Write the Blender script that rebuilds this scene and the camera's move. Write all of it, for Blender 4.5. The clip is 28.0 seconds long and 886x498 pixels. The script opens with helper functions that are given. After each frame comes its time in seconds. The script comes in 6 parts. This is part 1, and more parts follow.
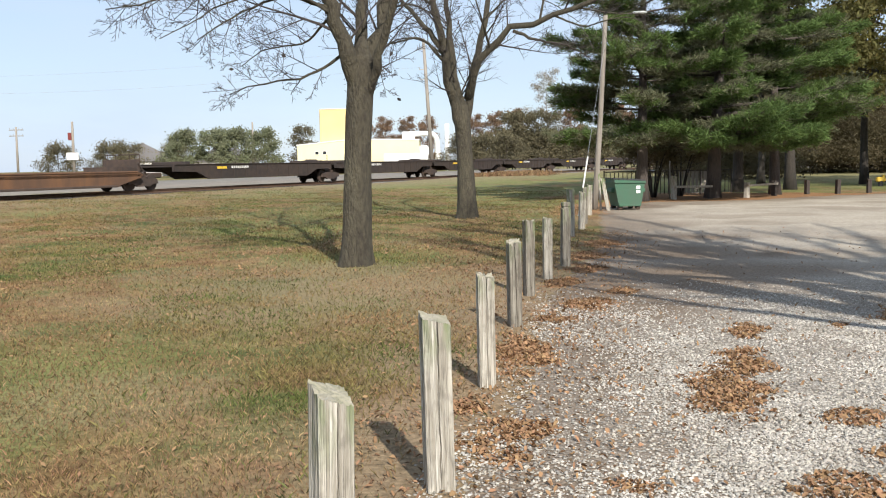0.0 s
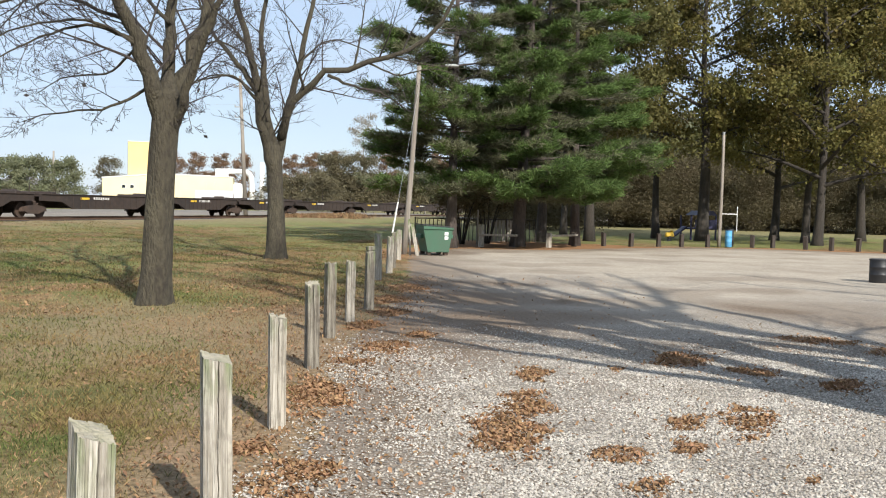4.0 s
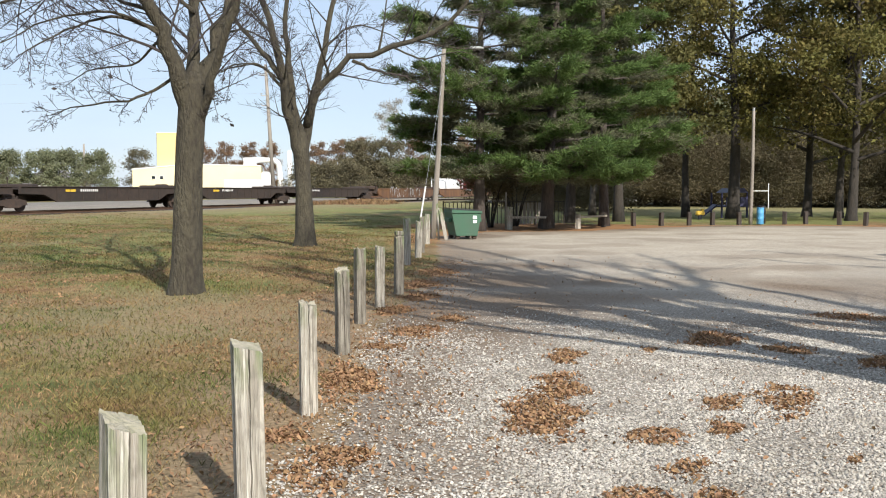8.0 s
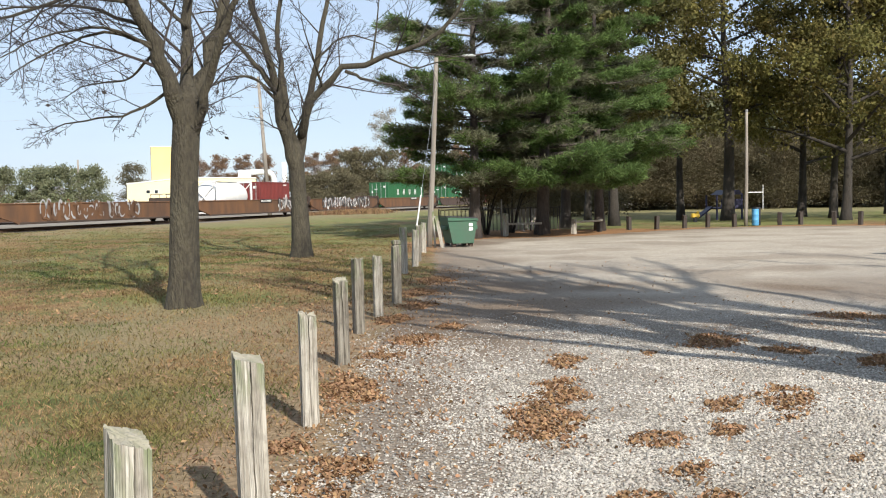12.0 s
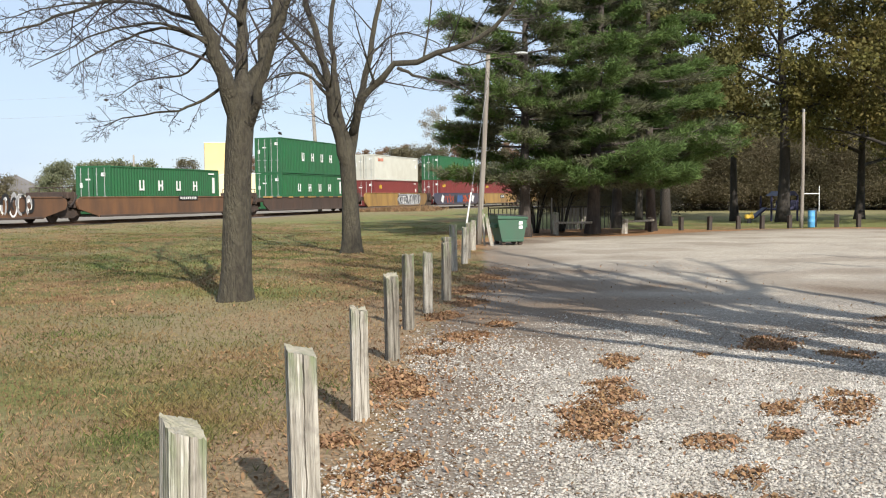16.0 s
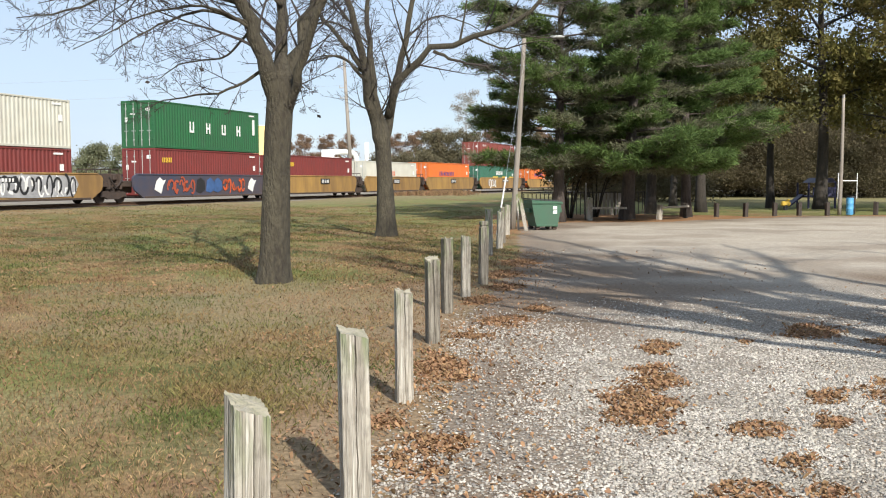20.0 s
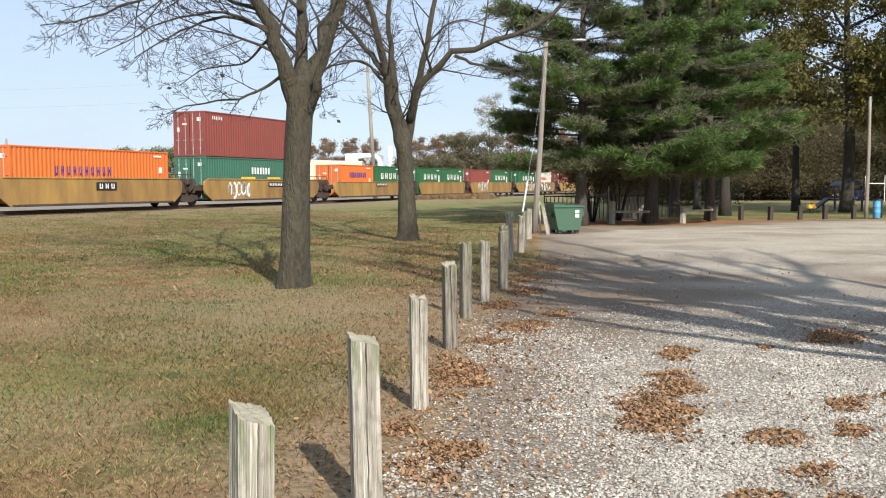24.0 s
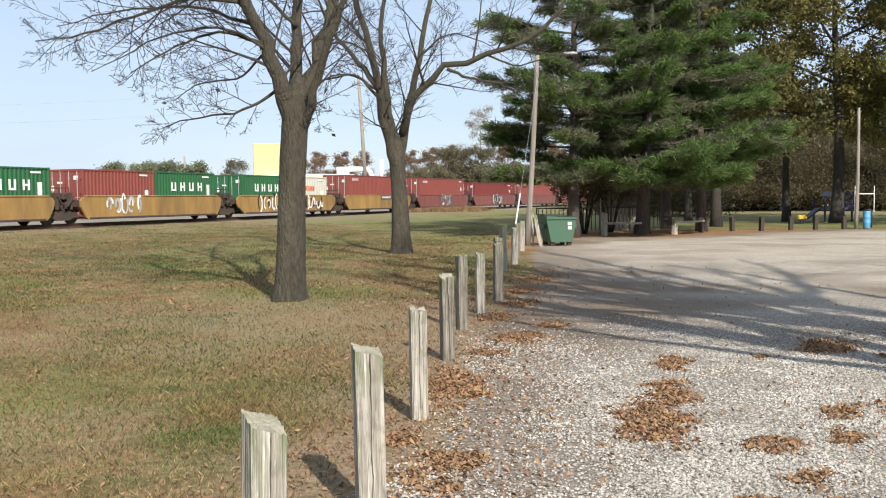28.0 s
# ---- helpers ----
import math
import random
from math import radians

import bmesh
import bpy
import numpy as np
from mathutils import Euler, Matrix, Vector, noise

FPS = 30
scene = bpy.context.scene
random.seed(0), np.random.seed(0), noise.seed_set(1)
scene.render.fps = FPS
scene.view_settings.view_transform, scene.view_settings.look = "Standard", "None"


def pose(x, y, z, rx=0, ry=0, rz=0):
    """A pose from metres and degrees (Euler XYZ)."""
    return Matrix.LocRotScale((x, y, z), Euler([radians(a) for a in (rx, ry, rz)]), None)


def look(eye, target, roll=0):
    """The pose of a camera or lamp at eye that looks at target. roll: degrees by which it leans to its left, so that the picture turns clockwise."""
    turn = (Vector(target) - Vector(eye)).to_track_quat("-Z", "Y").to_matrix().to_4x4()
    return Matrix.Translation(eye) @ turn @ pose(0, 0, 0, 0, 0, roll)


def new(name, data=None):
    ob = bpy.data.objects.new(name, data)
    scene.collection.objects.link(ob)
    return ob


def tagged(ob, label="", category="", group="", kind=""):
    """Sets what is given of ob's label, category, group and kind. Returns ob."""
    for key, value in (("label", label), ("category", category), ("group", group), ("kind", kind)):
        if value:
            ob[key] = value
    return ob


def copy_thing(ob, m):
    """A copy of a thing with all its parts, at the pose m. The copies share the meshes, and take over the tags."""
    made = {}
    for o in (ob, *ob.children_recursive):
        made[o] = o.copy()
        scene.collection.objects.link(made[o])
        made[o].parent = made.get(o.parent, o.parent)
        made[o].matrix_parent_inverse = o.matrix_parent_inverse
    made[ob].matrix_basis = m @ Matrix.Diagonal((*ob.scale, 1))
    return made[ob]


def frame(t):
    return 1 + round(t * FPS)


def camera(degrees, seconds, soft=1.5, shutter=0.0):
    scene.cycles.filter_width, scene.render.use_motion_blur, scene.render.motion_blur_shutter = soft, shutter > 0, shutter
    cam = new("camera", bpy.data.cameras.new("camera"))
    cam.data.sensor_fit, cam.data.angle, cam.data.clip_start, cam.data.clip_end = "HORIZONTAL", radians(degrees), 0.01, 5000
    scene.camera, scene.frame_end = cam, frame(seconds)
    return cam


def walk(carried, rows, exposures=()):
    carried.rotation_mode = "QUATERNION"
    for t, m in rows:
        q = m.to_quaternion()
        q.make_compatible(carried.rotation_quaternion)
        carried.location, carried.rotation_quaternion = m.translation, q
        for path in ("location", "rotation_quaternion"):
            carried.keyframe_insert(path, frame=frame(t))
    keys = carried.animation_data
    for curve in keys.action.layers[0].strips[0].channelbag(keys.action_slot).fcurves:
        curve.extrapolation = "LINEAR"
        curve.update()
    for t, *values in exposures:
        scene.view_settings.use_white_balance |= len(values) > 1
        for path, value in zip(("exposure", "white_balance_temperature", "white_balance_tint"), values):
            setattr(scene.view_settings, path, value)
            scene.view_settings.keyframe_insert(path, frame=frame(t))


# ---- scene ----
# camera: held by hand at the edge of a gravel lot
PATH = [
    (0, -0.094, 0.020, 1.622, -0.18, -5.14, 1.04),
    (0.5, -0.004, -0.049, 1.622, -10.51, -5.23, 1.89),
    (1, 0.065, -0.189, 1.648, -13.20, -4.61, 2.65),
    (1.5, 0.067, -0.164, 1.646, -11.99, -3.25, 2.97),
    (2, 0.041, -0.140, 1.637, -11.31, -2.76, 1.55),
    (2.5, 0.034, -0.148, 1.639, -11.05, -2.12, 0.07),
    (4.5, 0.043, -0.124, 1.631, -11.21, -2.81, -1.40),
    (5, 0.046, -0.123, 1.631, -11.37, -3.23, -0.30),
    (5.5, 0.038, -0.099, 1.624, -11.05, -3.72, 0.32),
    (6, 0.028, -0.077, 1.620, -10.62, -3.93, 0.15),
    (6.5, 0.032, -0.074, 1.619, -10.35, -4.09, 0.25),
    (7, 0.041, -0.069, 1.623, -10.01, -4.10, 0.53),
    (7.5, 0.048, -0.069, 1.628, -9.69, -3.73, 0.01),
    (8, 0.050, -0.065, 1.623, -9.54, -3.51, 0.00),
    (8.5, 0.036, -0.008, 1.610, -8.89, -4.93, 2.62),
    (9, 0.025, 0.030, 1.607, -7.71, -4.96, 4.56),
    (9.5, 0.036, 0.003, 1.624, -7.02, -4.44, 4.03),
    (10, 0.045, -0.049, 1.631, -9.78, -3.97, 1.39),
    (10.5, 0.048, -0.093, 1.634, -10.88, -3.68, 0.95),
    (11, 0.046, -0.118, 1.634, -10.84, -3.56, 1.08),
    (11.5, 0.044, -0.103, 1.633, -10.33, -3.22, 0.94),
    (12, 0.035, -0.076, 1.625, -9.84, -3.03, 1.23),
    (12.5, 0.039, -0.075, 1.624, -9.38, -2.87, 1.05),
    (14.5, 0.035, -0.056, 1.615, -7.85, -2.85, 2.54),
    (15, 0.030, -0.048, 1.614, -7.75, -2.93, 1.58),
    (15.5, 0.022, -0.035, 1.609, -7.39, -2.96, 0.84),
    (16, 0.013, -0.030, 1.608, -6.88, -3.10, 0.61),
    (16.5, 0.009, -0.014, 1.603, -6.48, -3.35, 0.46),
    (17, 0.000, 0.000, 1.600, -6.00, -3.74, 0.00),
    (17.5, 0.001, -0.003, 1.603, -5.70, -3.98, 0.35),
    (18, -0.001, -0.009, 1.603, -5.59, -3.88, 0.53),
    (18.5, -0.014, -0.003, 1.604, -5.46, -3.84, 0.34),
    (19, -0.034, 0.002, 1.601, -5.37, -3.98, 0.08),
    (19.5, -0.066, 0.000, 1.597, -5.24, -3.96, 0.51),
    (20, -0.094, -0.026, 1.602, -5.01, -4.03, 0.18),
    (20.5, -0.120, -0.022, 1.594, -4.81, -4.24, -0.44),
    (21, -0.102, -0.003, 1.593, -5.05, -4.23, 0.31),
    (21.5, -0.048, 0.028, 1.598, -5.19, -4.01, 1.42),
    (23.5, -0.017, 0.001, 1.613, -3.79, -3.92, 0.74),
    (24, -0.029, -0.016, 1.618, -3.59, -3.81, 0.32),
    (24.5, -0.037, -0.024, 1.615, -3.71, -3.69, 0.31),
    (25, -0.045, -0.030, 1.616, -3.68, -3.53, 0.19),
    (25.5, -0.049, -0.040, 1.619, -3.66, -3.29, 0.23),
    (26, -0.058, -0.058, 1.619, -3.57, -3.06, 0.30),
    (26.5, -0.054, -0.069, 1.616, -3.57, -2.75, 0.30),
    (27, -0.059, -0.087, 1.618, -3.87, -2.65, 0.49),
    (27.5, -0.061, -0.078, 1.615, -4.24, -2.86, 0.64),
    (28, -0.086, -0.090, 1.619, -4.11, -3.05, 0.64),
]
cam = camera(50.0, 28.0, soft=1.1)
walk(cam, [(t, pose(x, y, z, 90 + pitch, roll, yaw)) for t, x, y, z, yaw, pitch, roll in PATH])

# ---- light: low autumn sun behind the camera, pale blue sky ----
SUN_AZ, SUN_EL = radians(163), radians(35)
world = bpy.data.worlds.new("sky")
scene.world = world
world.use_nodes = True
wn = world.node_tree.nodes
sky = wn.new("ShaderNodeTexSky")
sky.sky_type = 'NISHITA'
sky.sun_disc = False
sky.sun_elevation, sky.sun_rotation = SUN_EL, SUN_AZ
sky.air_density, sky.dust_density, sky.ozone_density = 1.0, 0.5, 2.0
veil_at = wn.new("ShaderNodeTexCoord")
veil_map = wn.new("ShaderNodeMapping")
veil_map.inputs["Scale"].default_value = (1.2, 1.2, 5.0)
veil = wn.new("ShaderNodeTexNoise")
veil.inputs["Scale"].default_value, veil.inputs["Detail"].default_value, veil.inputs["Roughness"].default_value = 2.2, 6, 0.6
veil_ramp = wn.new("ShaderNodeMapRange")
veil_ramp.inputs["From Min"].default_value, veil_ramp.inputs["From Max"].default_value = 0.35, 0.75
veil_ramp.inputs["To Min"].default_value, veil_ramp.inputs["To Max"].default_value = 0.60, 0.92
veil_mix = wn.new("ShaderNodeMix")
veil_mix.data_type = 'RGBA'
veil_mix.inputs["B"].default_value = (5.2, 6.25, 7.9, 1)
wl = world.node_tree.links
wl.new(veil_at.outputs["Generated"], veil_map.inputs[0])
wl.new(veil_map.outputs[0], veil.inputs["Vector"])
wl.new(veil.outputs["Fac"], veil_ramp.inputs["Value"])
wl.new(veil_ramp.outputs[0], veil_mix.inputs["Factor"])
wl.new(sky.outputs[0], veil_mix.inputs["A"])
wl.new(veil_mix.outputs["Result"], wn["Background"].inputs[0])
wn["Background"].inputs[1].default_value = 0.100
sun_data = bpy.data.lights.new("sun", 'SUN')
sun_data.energy, sun_data.angle, sun_data.color = 5.0, radians(0.6), (1.0, 0.95, 0.87)
sun = new("sun", sun_data)
sun_way = Vector((math.sin(SUN_AZ) * math.cos(SUN_EL), math.cos(SUN_AZ) * math.cos(SUN_EL), math.sin(SUN_EL)))
sun.matrix_world = look(sun_way * 80, (0, 0, 0))
scene.view_settings.exposure = 0.38

# ---- materials ----
def material(name, colour, rough=0.8, metal=0.0, var=0.18, scale=6.0, bump=0.3, bscale=30.0, colour2=None, stretch=(1, 1, 1), per=0.0, dist=0.02, hue=0.03, gain=1.6):
    """A surface with two scales of colour variation and fine relief."""
    m = bpy.data.materials.new(name)
    m.use_nodes = True
    nt = m.node_tree
    b = nt.nodes["Principled BSDF"]
    b.inputs["Roughness"].default_value = rough
    b.inputs["Metallic"].default_value = metal
    co = nt.nodes.new("ShaderNodeTexCoord")
    mp = nt.nodes.new("ShaderNodeMapping")
    mp.inputs["Scale"].default_value = stretch
    nt.links.new(co.outputs["Object"], mp.inputs[0])
    n1 = nt.nodes.new("ShaderNodeTexNoise")
    n1.inputs["Scale"].default_value = scale
    n1.inputs["Detail"].default_value = 6
    n2 = nt.nodes.new("ShaderNodeTexNoise")
    n2.inputs["Scale"].default_value = scale * 0.13
    n2.inputs["Detail"].default_value = 3
    for n in (n1, n2):
        nt.links.new(mp.outputs[0], n.inputs["Vector"])
    c2 = colour2 or [c * (1 - 2 * var) for c in colour]
    r1 = nt.nodes.new("ShaderNodeMix")
    r1.data_type = 'RGBA'
    r1.inputs["A"].default_value = (*colour, 1)
    r1.inputs["B"].default_value = (*c2, 1)
    ad = nt.nodes.new("ShaderNodeMath")
    ad.operation = 'MULTIPLY_ADD'
    nt.links.new(n1.outputs["Fac"], ad.inputs[0])
    ad.inputs[1].default_value = gain
    sb = nt.nodes.new("ShaderNodeMath")
    sb.operation = 'MULTIPLY_ADD'
    nt.links.new(n2.outputs["Fac"], sb.inputs[0])
    sb.inputs[1].default_value = 1.6
    sb.inputs[2].default_value = -1.1 - (gain - 1.6) * 0.5
    nt.links.new(sb.outputs[0], ad.inputs[2])
    ad.use_clamp = True
    nt.links.new(ad.outputs[0], r1.inputs["Factor"])
    out = r1.outputs["Result"]
    if per:
        hsv = nt.nodes.new("ShaderNodeHueSaturation")
        g = nt.nodes.new("ShaderNodeNewGeometry")
        mr = nt.nodes.new("ShaderNodeMapRange")
        mr.inputs["To Min"].default_value, mr.inputs["To Max"].default_value = 1 - per, 1 + per
        nt.links.new(g.outputs["Random Per Island"], mr.inputs["Value"])
        nt.links.new(mr.outputs[0], hsv.inputs["Value"])
        mh = nt.nodes.new("ShaderNodeMapRange")
        mh.inputs["To Min"].default_value, mh.inputs["To Max"].default_value = 0.5 - per * hue, 0.5 + per * hue
        ml = nt.nodes.new("ShaderNodeMath")
        ml.operation = 'FRACT'
        mm = nt.nodes.new("ShaderNodeMath")
        mm.operation = 'MULTIPLY'
        mm.inputs[1].default_value = 37.7
        nt.links.new(g.outputs["Random Per Island"], mm.inputs[0])
        nt.links.new(mm.outputs[0], ml.inputs[0])
        nt.links.new(ml.outputs[0], mh.inputs["Value"])
        nt.links.new(mh.outputs[0], hsv.inputs["Hue"])
        nt.links.new(out, hsv.inputs["Color"])
        out = hsv.outputs[0]
    nt.links.new(out, b.inputs["Base Color"])
    if bump:
        bn = nt.nodes.new("ShaderNodeTexNoise")
        bn.inputs["Scale"].default_value = bscale
        bn.inputs["Detail"].default_value = 5
        nt.links.new(mp.outputs[0], bn.inputs["Vector"])
        bp = nt.nodes.new("ShaderNodeBump")
        bp.inputs["Strength"].default_value = bump
        bp.inputs["Distance"].default_value = dist
        nt.links.new(bn.outputs["Fac"], bp.inputs["Height"])
        nt.links.new(bp.outputs[0], b.inputs["Normal"])
    return m


def leaf_material(name, colour, colour2, per=0.35, through_light=0.35, scale=0.6, gain=1.6):
    """Thin foliage: diffuse with some light coming through."""
    m = material(name, colour, 0.7, 0, 0.2, scale, 0, colour2=colour2, per=per, gain=gain)
    nt = m.node_tree
    b = nt.nodes["Principled BSDF"]
    b.inputs["Specular IOR Level"].default_value = 0.25
    src = b.inputs["Base Color"].links[0].from_socket
    tr = nt.nodes.new("ShaderNodeBsdfTranslucent")
    nt.links.new(src, tr.inputs["Color"])
    mx = nt.nodes.new("ShaderNodeMixShader")
    mx.inputs[0].default_value = through_light
    nt.links.new(b.outputs[0], mx.inputs[1])
    nt.links.new(tr.outputs[0], mx.inputs[2])
    nt.links.new(mx.outputs[0], nt.nodes["Material Output"].inputs["Surface"])
    return m


def post_material(name, pale, brown, moss=0.5):
    """Weathered sawn wood: raised grain along z, broad grey streaks, moss creeping down from the top."""
    m = bpy.data.materials.new(name)
    m.use_nodes = True
    N, L = m.node_tree.nodes, m.node_tree.links
    b = N["Principled BSDF"]
    b.inputs["Roughness"].default_value = 0.95
    b.inputs["Specular IOR Level"].default_value = 0.2
    co = N.new("ShaderNodeTexCoord")

    def streak(stretch, scale, detail, lo, hi):
        mp, n, mr = N.new("ShaderNodeMapping"), N.new("ShaderNodeTexNoise"), N.new("ShaderNodeMapRange")
        mp.inputs["Scale"].default_value = stretch
        n.inputs["Scale"].default_value, n.inputs["Detail"].default_value = scale, detail
        mr.inputs["From Min"].default_value, mr.inputs["From Max"].default_value = lo, hi
        L.new(co.outputs["Object"], mp.inputs[0])
        L.new(mp.outputs[0], n.inputs["Vector"])
        L.new(n.outputs["Fac"], mr.inputs["Value"])
        return mr.outputs[0]

    def blend(fac, a, c):
        n = N.new("ShaderNodeMix")
        n.data_type = 'RGBA'
        L.new(fac, n.inputs["Factor"])
        for sock, val in ((n.inputs["A"], a), (n.inputs["B"], c)):
            if isinstance(val, tuple):
                sock.default_value = (*val, 1)
            else:
                L.new(val, sock)
        return n.outputs["Result"]

    grain = streak((1, 1, 0.025), 95, 3, 0.40, 0.60)
    broad = streak((1, 1, 0.10), 16, 5, 0.35, 0.70)
    spots = streak((1, 1, 0.5), 26, 6, 0.52, 0.68)
    col = blend(grain, tuple(0.85 * c for c in brown), pale)
    col = blend(broad, col, blend(grain, tuple(0.7 * c for c in brown), brown))
    sep, up, mul, gate = N.new("ShaderNodeSeparateXYZ"), N.new("ShaderNodeMapRange"), N.new("ShaderNodeMath"), N.new("ShaderNodeMath")
    L.new(co.outputs["Object"], sep.inputs[0])
    L.new(sep.outputs["Z"], up.inputs["Value"])
    up.inputs["From Min"].default_value, up.inputs["From Max"].default_value = 0.62, 0.92
    mul.operation = gate.operation = 'MULTIPLY'
    L.new(up.outputs[0], mul.inputs[0])
    L.new(streak((1, 1, 0.22), 13, 4, 0.45, 0.56), mul.inputs[1])
    L.new(mul.outputs[0], gate.inputs[0])
    gate.inputs[1].default_value = moss
    col = blend(gate.outputs[0], col, (0.15, 0.20, 0.075))
    weak = N.new("ShaderNodeMath")
    weak.operation = 'MULTIPLY'
    weak.inputs[1].default_value = 0.4
    L.new(spots, weak.inputs[0])
    col = blend(weak.outputs[0], col, tuple(0.35 * c for c in brown))
    L.new(col, b.inputs["Base Color"])
    bp = N.new("ShaderNodeBump")
    bp.inputs["Strength"].default_value, bp.inputs["Distance"].default_value = 1.0, 0.006
    L.new(grain, bp.inputs["Height"])
    L.new(bp.outputs[0], b.inputs["Normal"])
    return m


